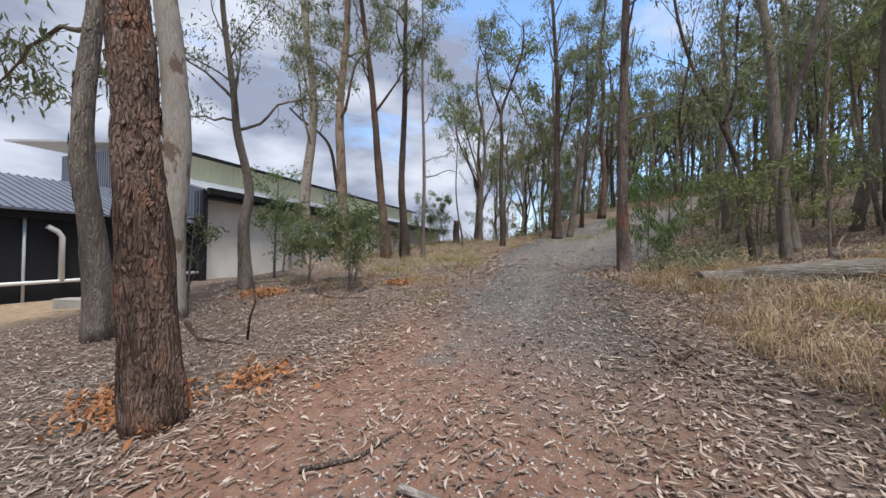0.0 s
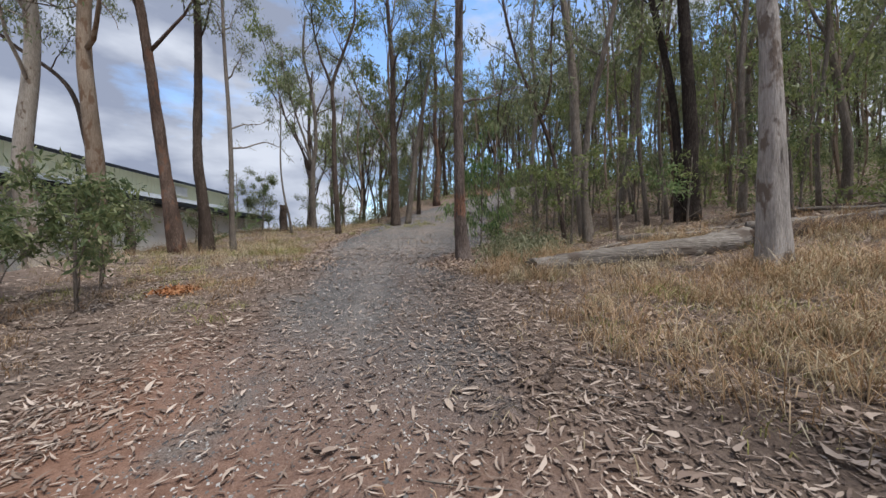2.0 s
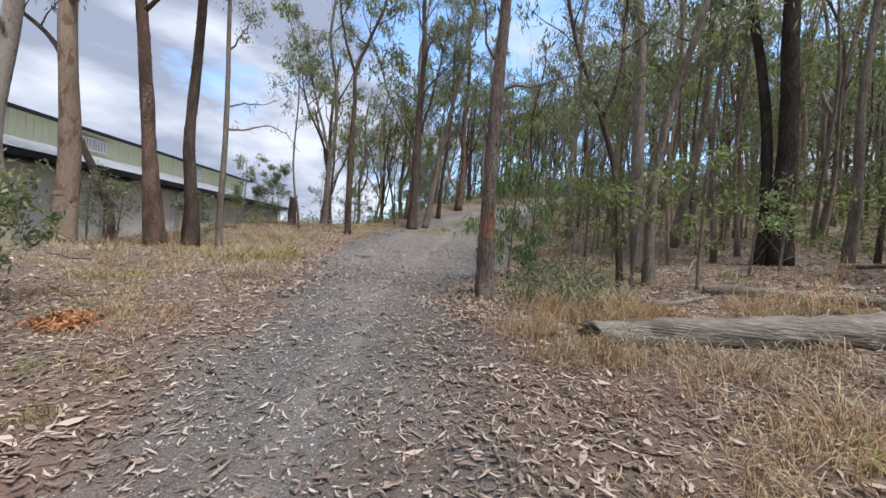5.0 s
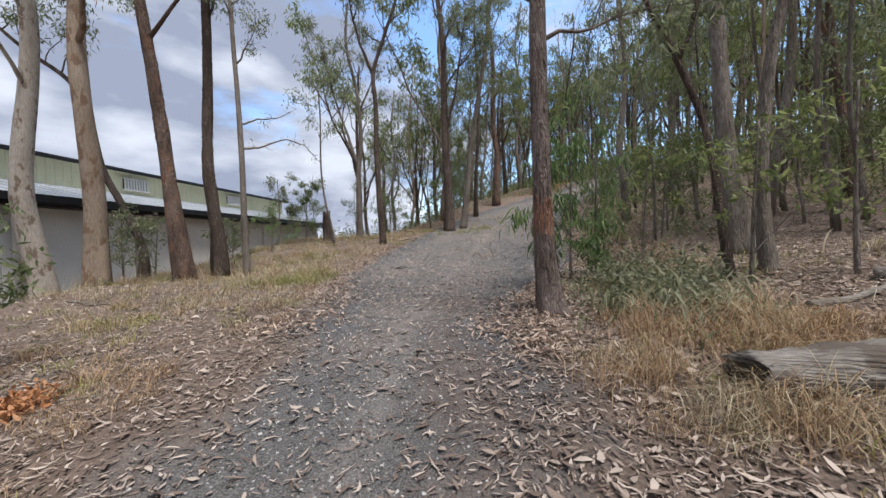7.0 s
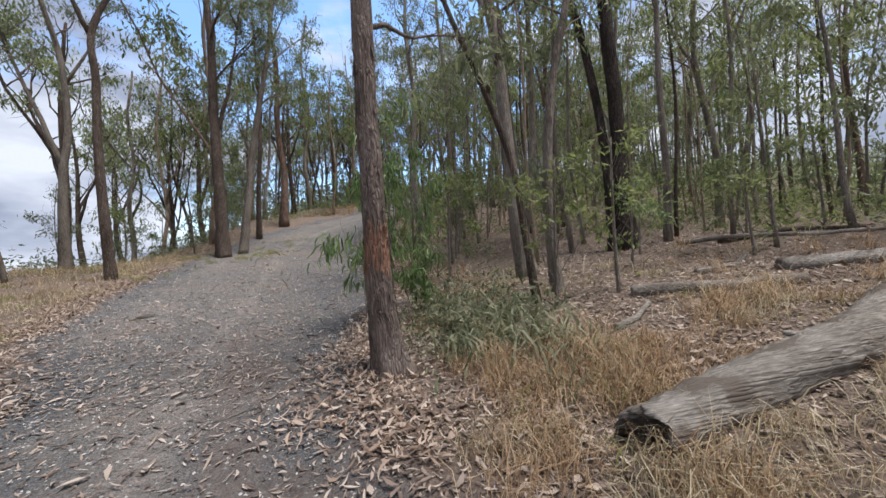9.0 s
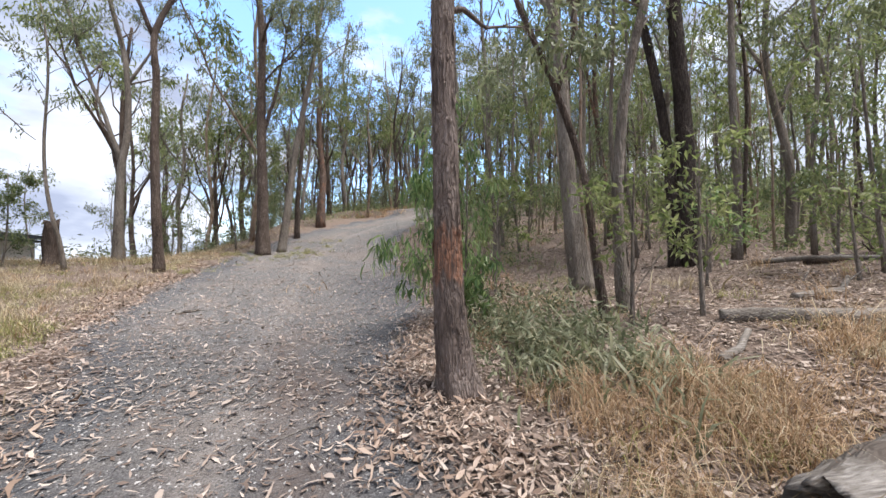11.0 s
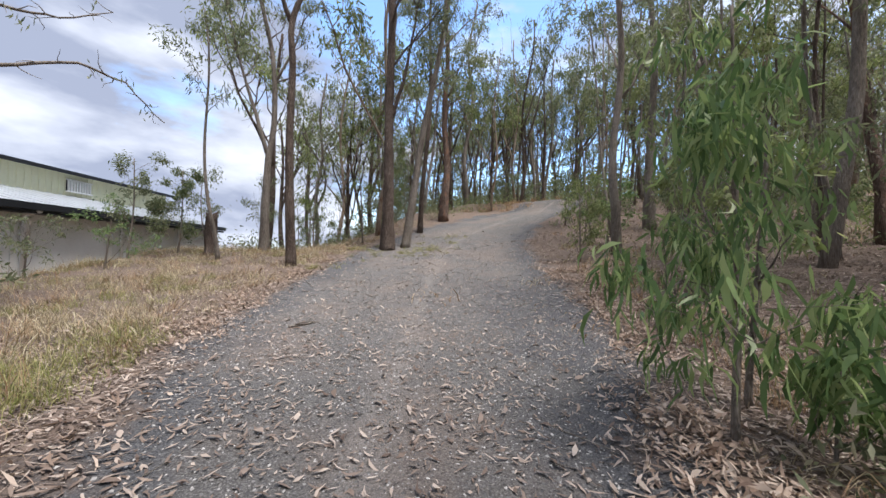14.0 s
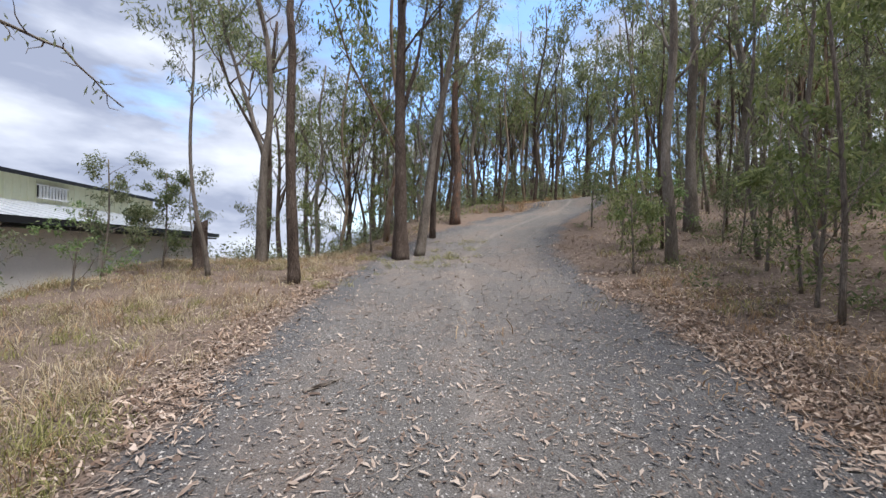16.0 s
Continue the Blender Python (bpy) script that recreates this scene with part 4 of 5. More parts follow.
# ---- the woods beyond ----
def forest():
    rng = np.random.default_rng(77)
    kinds = []
    for k in range(7):
        bark = (GREYBARK, IRONBARK, GREYBARK, CREAMBARK, RUSTBARK, GREYBARK, IRONBARK)[k]
        t = tree("eucalyptus_tree", (60 + k, -60), rng.uniform(11, 15), rng.uniform(0.085, 0.16), bark, 100 + k,
                 tuple(rng.normal(0, 0.03, 2)), rng.uniform(0.08, 0.2), rng.uniform(0.42, 0.58), 7, rng.uniform(1.8, 2.5), 1000,
                 (0.21, 0.055), (GUMLEAF, GUMLEAF, OLIVELEAF)[k % 3], sides=7, rings=18, twig=1, flare=0.25, clump=0.42, forks=k % 3, rise=(0.8, 2.0), bunch=26,
                 label="slim gum tree with a loose grey-green crown", group="gum trees of the woods")
        kinds.append(t)
    for k in range(4):
        t = tree("eucalyptus_tree", (80 + k, -60), rng.uniform(8, 12), rng.uniform(0.04, 0.065), (GREYBARK, CREAMBARK, GREYBARK, IRONBARK)[k], 150 + k,
                 tuple(rng.normal(0, 0.04, 2)), rng.uniform(0.05, 0.12), 0.45, 7, rng.uniform(1.2, 1.6), 660,
                 (0.22, 0.055), (GUMLEAF, OLIVELEAF)[k % 2], sides=6, rings=14, twig=1, flare=0.2, clump=0.42,
                 label="thin pale-stemmed gum with a sparse crown", group="thin gums of the woods")
        kinds.append(t)
    for k in range(3):
        t = tree("sapling", (70 + k, -60), rng.uniform(3.0, 5.0), rng.uniform(0.025, 0.04), GREYBARK, 200 + k,
                 tuple(rng.normal(0, 0.06, 2)), 0.12, 0.2, 9, 1.1, 760, (0.14, 0.04), (OLIVELEAF, BUSHLEAF, GUMLEAF)[k],
                 sides=5, rings=10, twig=1, flare=0.1, clump=0.3, label="young gum sapling in the undergrowth", category="sapling", group="saplings of the woods")
        kinds.append(t)
    for k in range(5):
        t = tree("eucalyptus_tree", (90 + k, -60), rng.uniform(10, 15), rng.uniform(0.11, 0.18), (GREYBARK, IRONBARK, GREYBARK, IRONBARK, CREAMBARK)[k], 230 + k,
                 tuple(rng.normal(0, 0.04, 2)), rng.uniform(0.12, 0.26), rng.uniform(0.36, 0.5), 6, rng.uniform(2.8, 3.6), 1300,
                 (0.3, 0.08), (GUMLEAF, OLIVELEAF, GUMLEAF)[k % 3], sides=6, rings=16, twig=1, flare=0.2, clump=0.62, forks=1 + k % 2, rise=(0.8, 2.0), bunch=26,
                 label="spreading gum tree with a broad open crown", group="gum trees of the far slope")
        kinds.append(t)
    spots = [(o.location.x, o.location.y) for o in scene.objects if o.name.startswith("eucalyptus_tree") and not o.parent and o.location.y > -20]

    def clear(x, y, gap):
        if abs(x - track_mid(y)) < track_half(y) + 1.0:
            return False
        if x < wall_line(y) + 1.5 and y < 55:
            return False
        return all((x - a) ** 2 + (y - b) ** 2 > gap * gap for a, b in spots)

    def sow(count, xr, yr, gap, which, keep):
        made = tries = 0
        while made < count and tries < 6000:
            tries += 1
            x, y = rng.uniform(*xr), rng.uniform(*yr)
            if not keep(x, y) or not clear(x, y, gap):
                continue
            spots.append((x, y))
            k = which[rng.integers(0, len(which))]
            s = rng.uniform(0.8, 1.2)
            m = pose(x, y, ground_z(x, y) - 0.08, 0, 0, rng.uniform(0, 360)) @ Matrix.Scale(s, 4)
            ob = copy_thing(kinds[k], m)
            ob.scale = (s, s, s)
            made += 1

    big, thin, small, broad = list(range(7)), [7, 8, 9, 10], [11, 12, 13], [14, 15, 16, 17, 18]
    right = lambda x, y: x > bend(y) + 6.5 + max(0, 15 - y) * 0.55  # noqa: E731
    sow(32, (5, 32), (2, 34), 1.3, big, right)
    sow(105, (4, 30), (4, 34), 0.8, thin, right)
    sow(26, (-6, 30), (31, 46), 2.4, broad, lambda x, y: True)
    sow(110, (-14, 50), (40, 78), 1.9, broad, lambda x, y: True)
    sow(26, (-16, -5), (27, 60), 2.0, broad, lambda x, y: True)
    sow(10, (-5, 3), (38, 60), 1.7, big, lambda x, y: True)
    near_edge = lambda x, y: 2.2 < x - track_mid(y) - track_half(y) < 7.5  # noqa: E731
    sow(10, (-2, 12), (18, 36), 1.6, thin, near_edge)
    sow(3, (-2, 12), (23, 36), 2.2, big, near_edge)
    sow(7, (-2, 12), (17, 36), 1.4, small, near_edge)
    sow(44, (4.5, 24), (5, 32), 0.9, small, right)
    inner = lambda x, y: x - track_mid(y) - track_half(y) > 2.6 and (y > 15 or x > 4.5)  # noqa: E731
    sow(9, (0.5, 9), (12.5, 24), 0.8, small, inner)
    sow(8, (1.5, 9), (14, 26), 0.9, thin, inner)
    sow(14, (-2, 12), (24, 45), 1.2, small, lambda x, y: True)
    sow(22, (-16, -6.5), (24, 40), 1.3, small, lambda x, y: True)
    for t in kinds:
        for o in list(t.children_recursive) + [t]:
            bpy.data.objects.remove(o)


forest()

# ---- things on the ground ----
def laid(x, y, up=0.0):
    return Vector((x, y, ground_z(x, y) + up))


def fallen(name, points, r0, r1, bark, label, category="log", sides=14, rough=0.16, sink=0.6, seed=3.0, stubs=0, hollow=False):
    """A fallen trunk or branch that lies along the ground."""
    rng = np.random.default_rng(int(seed * 10))
    pts = [Vector(p) for p in points]
    dense, n = [], 16
    for a, b in zip(pts, pts[1:]):
        dense += [a.lerp(b, k / n) for k in range(n)]
    dense.append(pts[-1])
    rad = taper(r0, r1, len(dense))
    line = [laid(p.x, p.y, r * sink + p.z) + Vector(rng.normal(0, r * 0.03, 3)) for p, r in zip(dense, rad)]
    shape = Shape().tube(line, rad, sides, rough, seed=seed)
    if hollow:
        ahead = (line[1] - line[0]).normalized()
        for k in range(sides):
            shape.v[k] = tuple(Vector(shape.v[k]) - ahead * 0.14 * noise.noise(Vector((k * 1.3, seed, 0))))
        shape.v[sides * len(line)] = tuple(line[0] + ahead * 0.28)
    ob = part(name, shape.mesh(name), bark)
    for _ in range(stubs):
        i = rng.integers(2, len(line) - 1)
        q = limb_path(rng, line[i], Vector((*rng.normal(0, 1, 2), 0.6)), rng.uniform(0.2, 0.7), 5, 0.2, 0.3)
        part("broken_branch", Shape().tube(q, taper(rad[i] * 0.45, rad[i] * 0.12, 5), 6, 0.1).mesh("broken_branch"), bark, ob)
    return tagged(ob, label, category)


fallen("fallen_log", ((1.12, 8.25, 0), (2.4, 8.4, 0), (3.5, 8.5, 0), (4.5, 8.75, 0)), 0.165, 0.2, DEADWOOD,
       "weathered grey fallen log lying in dry grass", sides=36, rough=0.13, sink=0.45, seed=1.3, hollow=True, stubs=2)
fallen("fallen_log", ((4.45, 8.62, 0.02), (5.4, 9.0, 0), (6.6, 9.25, 0)), 0.17, 0.14, IRONBARK,
       "dark bark-covered broken log end in dry grass", sides=24, rough=0.16, sink=0.4, seed=1.9, stubs=2)
fallen("fallen_log", ((3.2, 10.65, 0), (4.0, 10.1, 0), (4.9, 9.7, 0)), 0.09, 0.08, DEADWOOD, "short grey fallen log on leaf litter", seed=2.1)
fallen("fallen_log", ((5.4, 10.3, 0), (6.8, 9.6, 0), (8.3, 9.2, 0)), 0.11, 0.09, DEADWOOD, "grey fallen log among leaf litter", seed=2.6)
fallen("fallen_branch", ((6.7, 13.2, 0.05), (7.4, 12.2, 0.12), (8.3, 11.4, 0.05), (9.6, 10.9, 0)), 0.06, 0.03, DEADWOOD, "long dead branch on the forest floor", "branch", 10, seed=3.2, stubs=4)
fallen("fallen_branch", ((7.2, 12.6, 0), (8.6, 12.3, 0.1), (10.2, 11.7, 0)), 0.07, 0.04, IRONBARK, "dark fallen branch on the forest floor", "branch", 10, seed=3.9, stubs=3)
fallen("fallen_branch", ((2.2, 9.75, 0), (2.6, 9.9, 0), (3.05, 10.2, 0.02)), 0.045, 0.03, DEADWOOD, "pale broken branch on leaf litter", "branch", 10, seed=4.4)
fallen("fallen_branch", ((4.6, 10.9, 0), (5.4, 10.9, 0), (6.3, 11.4, 0)), 0.05, 0.03, DEADWOOD, "grey broken branch on leaf litter", "branch", 10, seed=4.7, stubs=2)
for k, pts in enumerate((((-0.75, 2.25, 0), (-0.55, 2.5, 0), (-0.5, 2.85, 0)), ((-0.15, 2.45, 0), (0.1, 2.5, 0), (0.4, 2.7, 0)),
                         ((-5.2, 3.2, 0), (-4.2, 3.0, 0), (-3.4, 3.2, 0)), ((-4.1, 1.7, 0), (-3.2, 1.9, 0), (-2.4, 2.6, 0)),
                         ((-5.4, 5.6, 0), (-4.7, 5.4, 0), (-3.9, 5.6, 0)), ((-8.2, 5.1, 0), (-7.6, 5.9, 0), (-6.9, 6.6, 0)),
                         ((-6.1, 7.8, 0), (-5.4, 7.6, 0), (-4.8, 7.9, 0)), ((-4.75, 14.5, 0), (-4.6, 14.7, 0), (-4.5, 14.95, 0)),
                         ((1.0, 4.75, 0), (1.1, 5.0, 0), (1.3, 5.2, 0)), ((-9.0, 9.3, 0), (-8.1, 9.2, 0), (-7.0, 9.6, 0)))):
    fallen("stick", pts, 0.02 + 0.006 * (k % 3), 0.008, (IRONBARK, DEADWOOD)[k % 2], "thin dry stick lying on the litter", "stick", 7, 0.1, 0.9, 5.0 + k, 1)
dead = new("dead_sapling")
dead.location = laid(-3.55, 3.3)
q = [Vector(p) for p in ((0, 0, -0.05), (0.03, 0.02, 0.3), (0.1, 0.05, 0.5), (0.06, 0.04, 0.7), (-0.05, 0.0, 0.95))]
part("stem", Shape().tube(q, taper(0.018, 0.006, 5), 7, 0.1).mesh("stem"), IRONBARK, dead)
tagged(dead, "thin bent dead sapling standing in leaf litter", "sapling")


def stump(at, height, r):
    path = [(0, 0, height * k / 14 - 0.1) for k in range(15)]
    s = Shape().tube(path, [r * (1.25 - 0.25 * min(1, k / 4)) for k in range(15)], 18, 0.34, 0.25, seed=9)
    for i in range(len(s.v) - 40, len(s.v)):
        x, y, z = s.v[i]
        if z > height * 0.85:
            s.v[i] = (x, y, z + 0.22 * noise.noise(Vector((x * 6, y * 6, 2))))
    ob = part("tree_stump", s.mesh("tree_stump"), IRONBARK)
    ob.location = laid(*at)
    tagged(ob, "tall broken grey-brown stump in dry grass", "stump")


stump((-12.1, 21.1), 1.6, 0.2)

# young trees and shrubs
SPRIG = dict(category="shrub", sides=7, rings=16, flare=0.1)
tree("bushy_shrub", (0.95, 20.8), 2.3, 0.03, GREYBARK, 48, (0.02, 0.0), 0.08, 0.1, 14, 1.0, 1500, (0.12, 0.035), OLIVELEAF,
     sides=6, rings=10, flare=0.1, clump=0.22, label="yellow-green bushy shrub beside the track", category="shrub")
tree("wattle_sapling", (0.05, 12.0), 3.1, 0.028, GREYBARK, 41, (-0.03, 0.0), 0.08, 0.22, 17, 0.75, 1500, (0.17, 0.026), DARKWATTLE,
     label="young wattle with long drooping green leaves", droop=1.1, clump=0.2, sickle=True, bunch=16, rise=(0.2, 1.0),
     extra=((((0, 0, 0.75), (-0.25, -0.15, 1.0), (-0.5, -0.3, 1.05), (-0.7, -0.4, 0.95)), 0.012), (((0, 0, 0.85), (-0.2, -0.3, 1.1), (-0.35, -0.6, 1.1), (-0.45, -0.75, 0.95)), 0.011)), **SPRIG)
tree("wattle_sapling", (0.42, 11.75), 0.65, 0.014, GREYBARK, 43, (0.1, 0.0), 0.08, 0.1, 9, 0.4, 380, (0.15, 0.03), DARKWATTLE,
     label="knee-high leafy sprout at a wattle foot", droop=0.9, clump=0.13, sickle=True, bunch=14, **SPRIG)
tree("wattle_sapling", (0.5, 12.6), 2.6, 0.028, GREYBARK, 42, (-0.05, 0.0), 0.08, 0.25, 11, 0.85, 720, (0.16, 0.03), WATTLELEAF,
     label="bushy young wattle behind a brown trunk", droop=1.1, clump=0.2, sickle=True, bunch=16, **SPRIG)
for k, (x, y, h, w, n, mat, text) in enumerate((
        (2.2, 10.9, 2.1, 0.9, 420, OLIVELEAF, "light green sapling with broad leaves"), (3.2, 10.9, 2.3, 0.9, 420, OLIVELEAF, "light green sapling beside a slim trunk"),
        (5.6, 13.1, 1.9, 0.7, 260, OLIVELEAF, "yellow-green sapling before a scorched trunk"), (4.6, 12.2, 1.6, 0.7, 300, WATTLELEAF, "low green sapling in the scrub"),
        (6.2, 11.2, 1.5, 0.7, 220, OLIVELEAF, "thin sapling with yellowish leaves"), (1.6, 14.5, 2.6, 1.0, 480, OLIVELEAF, "dense green shrub by the track"),
        (2.6, 17.5, 2.8, 1.1, 560, OLIVELEAF, "leafy green shrub at the track edge"), (2.5, 23.5, 2.2, 1.0, 900, WATTLELEAF, "bright green bush at the bend"),
        (-4.95, 6.1, 1.6, 1.0, 1700, BUSHLEAF, "dark green bush in leaf litter"), (-6.5, 6.15, 1.4, 1.0, 1800, BUSHLEAF, "dark green bush among leaf litter"),
        (-5.8, 7.0, 1.2, 0.8, 900, BUSHLEAF, "low green bush on the bank"), (-8.3, 6.3, 2.8, 0.9, 1200, WATTLELEAF, "light green sapling before the shed wall"),
        (-10.6, 11.4, 1.6, 0.8, 500, GUMLEAF, "thin leafy shrub at a tree foot"), (-12.1, 11.9, 2.0, 0.8, 500, GUMLEAF, "leafy shrub before the shed wall"),
        (-12.9, 13.2, 1.8, 0.9, 500, GUMLEAF, "scrubby shrub before the shed wall"), (-11.0, 14.2, 1.3, 0.8, 400, GUMLEAF, "low scrub on the bank"),
        (-14.3, 19.9, 3.6, 1.1, 3000, GUMLEAF, "grey-green sapling before the shed"), (-13.6, 21.2, 3.2, 1.0, 2800, BUSHLEAF, "dark round-headed sapling before the shed"),
        (-13.0, 18.2, 1.5, 1.0, 600, WATTLELEAF, "green scrub on the bank"), (-14.0, 17.0, 1.6, 1.0, 500, GUMLEAF, "green scrub on the bank"),
        (-7.5, 4.0, 1.7, 0.7, 300, BUSHLEAF, "sparse shrub near the shed fence"), (-9.4, 7.2, 2.0, 0.7, 350, BUSHLEAF, "sparse sapling before the shed wall"))):
    tree("shrub", (x, y), h, 0.018 + 0.006 * h, GREYBARK, 300 + k, (0.03, 0.02), 0.06, 0.15, 10, w, n, (0.115, 0.038) if y < 14 or x < -12 else (0.16, 0.05), mat, label=text, droop=0.35, clump=0.22, **SPRIG)


# ---- undergrowth, grass, leaf litter and gravel ----
def heights(xy):
    return np.array([ground_z(x, y) for x, y in xy])


def scrub(name, count, box, size, leaf, mat, seed, keep, label):
    """A low thicket that nobody could count: many leaves in loose heaps."""
    rng = np.random.default_rng(seed)
    spots = []
    while len(spots) < count:
        x, y = rng.uniform(box[0], box[1]), rng.uniform(box[2], box[3])
        if keep(x, y):
            spots.append((x, y))
    spots = np.array(spots)
    z = heights(spots)
    per = 60
    r = rng.uniform(0.5, 1.0, count) * size
    c = np.repeat(np.c_[spots, z + r * 0.55], per, 0)
    rr = np.repeat(r, per)[:, None]
    off = rng.normal(0, 0.42, (count * per, 3)) * rr
    off[:, 2] = np.abs(off[:, 2]) * 1.3 - rr[:, 0] * 0.5
    w = rng.normal(0, 0.8, c.shape) + (0, 0, 0.1)
    ob = part(name, leaf_mesh(name, c + off, w, leaf, leaf * 0.3, rng), mat)
    tagged(ob, label, "undergrowth", kind="stuff")


edge_wood = lambda x, y: 0.9 < x - track_mid(y) - track_half(y) < 8  # noqa: E731
scrub("undergrowth", 26, (-1, 12, 16, 36), 0.5, 0.12, BUSHLEAF, 50, edge_wood, "low green undergrowth beside the track")
right_wood = lambda x, y: x > bend(y) + 6 and abs(x - track_mid(y)) > track_half(y) + 0.7  # noqa: E731
scrub("undergrowth", 260, (3, 30, 9, 36), 0.75, 0.13, BUSHLEAF, 51, lambda x, y: right_wood(x, y) and (y > 14 or x > 9), "low green undergrowth between the trunks")
scrub("undergrowth", 460, (-10, 60, 38, 80), 2.7, 0.34, GUMLEAF, 52, lambda x, y: abs(x - track_mid(y)) > 4, "grey-green scrub on the far slope")
scrub("undergrowth", 140, (20, 60, -5, 45), 1.8, 0.3, GUMLEAF, 53, lambda x, y: True, "grey-green scrub deep in the woods")
scrub("undergrowth", 150, (-30, -6, 26, 60), 1.3, 0.26, GUMLEAF, 54, lambda x, y: x < track_mid(y) - 3.5, "grey-green scrub beyond the crest")
scrub("undergrowth", 70, (-16, -5, 24.5, 34), 0.85, 0.15, GUMLEAF, 47, lambda x, y: x < track_mid(y) - 3.9, "grey-green bushes along the crest")
scrub("undergrowth", 40, (-5, 6, 30, 42), 0.9, 0.16, OLIVELEAF, 46, lambda x, y: abs(x - track_mid(y)) > 3.6, "grey-green bushes at the bend of the track")
scrub("undergrowth", 190, (9, 32, 11, 36), 1.35, 0.2, OLIVELEAF, 45, right_wood, "olive-green thickets deep among the trunks")
scrub("far_woods", 620, (-22, 90, 48, 105), 6.6, 0.62, GUMLEAF, 56, lambda x, y: True, "grey-green leaf mass of distant woods")
scrub("far_woods", 240, (30, 80, -20, 50), 4.2, 0.6, GUMLEAF, 57, lambda x, y: True, "grey-green leaf mass of distant woods")
scrub("fern_patch", 30, (0.1, 2.0, 9.5, 12.0), 0.5, 0.1, SAGELEAF, 55, lambda x, y: math.hypot((x - 1.0) / 0.9, (y - 10.7) / 1.2) < 1, "low grey-green ferny plants at the track edge")
scrub("fern_patch", 22, (0.1, 2.2, 10.0, 12.8), 0.65, 0.09, FERNLEAF, 58, lambda x, y: math.hypot((x - 1.2) / 0.9, (y - 11.4) / 1.2) < 1, "long-leaved green plants at the track edge")


def grass(name, count, seed, keep, height, mat, box, label, lean=0.5, tuft=14, spreadr=0.13, thick=0.0045):
    rng = np.random.default_rng(seed)
    spots = []
    while len(spots) < count:
        x, y = rng.uniform(box[0], box[1]), rng.uniform(box[2], box[3])
        if rng.random() < keep(x, y):
            spots.append((x, y))
    spots = np.array(spots)
    z = heights(spots)
    n = count * tuft
    base = np.repeat(np.c_[spots, z - 0.02], tuft, 0)
    base[:, :2] += rng.normal(0, spreadr * 0.5, (n, 2))
    h = (np.repeat(rng.uniform(0.35, 1.25, count), tuft) * rng.uniform(0.4, 1.15, n) * height)[:, None]
    a = np.repeat(rng.uniform(0, 2 * np.pi, count), tuft) + rng.normal(0, 1.0, n)
    out = np.c_[np.cos(a), np.sin(a), np.zeros(n)]
    bow = rng.uniform(0.3, 1.0, n)[:, None] * lean
    side = np.c_[-np.sin(a), np.cos(a), np.zeros(n)] * rng.uniform(0.6, 1.3, n)[:, None] * thick
    side += out * rng.normal(0, thick * 0.7, (n, 1))
    up = np.array([0, 0, 1.0])
    rows, p = [base], base
    for k, ang in enumerate((0.25, 0.9, 1.7)):
        p = p + (up * np.cos(bow * ang) + out * np.sin(bow * ang)) * h / 3
        p[:, 2] = np.maximum(p[:, 2], base[:, 2] + 0.03)
        rows.append(p)
    v = np.stack([base - side, base + side, rows[1] + side, rows[1] - side, rows[2] + side * 0.8, rows[2] - side * 0.8, rows[3]], 1).reshape(-1, 3)
    i = np.arange(n)[:, None] * 7
    f = np.concatenate([i + [0, 1, 2], i + [0, 2, 3], i + [3, 2, 4], i + [3, 4, 5], i + [5, 4, 6]], 1).reshape(-1, 3)
    tagged(part(name, np_mesh(name, v, f), mat), label, "grass", kind="stuff")


def side_of(x, y):
    return x - track_mid(y), abs(x - track_mid(y)) - track_half(y) - 0.6 * sm(10, 14, y) + 0.4 * sm(24, 30, y)


def bank_grass(x, y):
    u, d = side_of(x, y)
    return sm(8.0, 11.5, y) * sm(0.15, 0.8, d) * (0.12 + 0.88 * sm(-0.15, 0.25, noise.noise(Vector((x * 0.6, y * 0.6, 7))))) if u < 0 else 0.0


def blot(x, y, cx, cy, rx, ry):
    return sm(1.15, 0.5, math.hypot((x - cx) / rx, (y - cy) / ry) + 0.35 * noise.noise(Vector((x * 1.3, y * 1.3, 3))))


def verge_grass(x, y):
    """Loose drifts of grass in the litter: before the log, round its end, and small tufts behind it."""
    u, d = side_of(x, y)
    if u < 0 or d < 0.35:
        return 0.0
    drift = max(blot(x, y, 2.9, 5.9, 1.7, 1.5), blot(x, y, 4.6, 6.6, 1.6, 1.3), 0.9 * blot(x, y, 1.0, 8.6, 0.8, 1.3), 0.8 * blot(x, y, 1.6, 9.4, 0.7, 0.9),
                0.6 * blot(x, y, 3.9, 9.7, 0.9, 0.5), 0.5 * blot(x, y, 6.2, 8.6, 1.2, 0.8))
    return drift * (0.25 + 0.75 * sm(-0.2, 0.3, noise.noise(Vector((x * 1.6, y * 1.6, 13))))) + 0.015


def russet_drift(x, y):
    return verge_grass(x, y) * (0.7 + 0.3 * sm(6.6, 8.0, y))


def wood_grass(x, y):
    u, d = side_of(x, y)
    if y < 20 and u > 0:
        return 0.05
    return 0.5 * sm(0.5, 1.5, d) if u > 0 else 0.3 * sm(0.6, 1.5, d)


def bank_mat(x, y):
    u, d = side_of(x, y)
    return 0.0 if u > 0 else sm(7.5, 10.5, y) * sm(0.1, 0.9, d) * (0.12 + 0.88 * sm(-0.1, 0.3, noise.noise(Vector((x * 0.75, y * 0.75, 21)))))


def right_edge(near, far):
    return lambda x, y: sm(near, near + 0.4, side_of(x, y)[1]) * sm(far, far * 0.5, side_of(x, y)[1]) * (1.0 if side_of(x, y)[0] > 0 else 0.0)


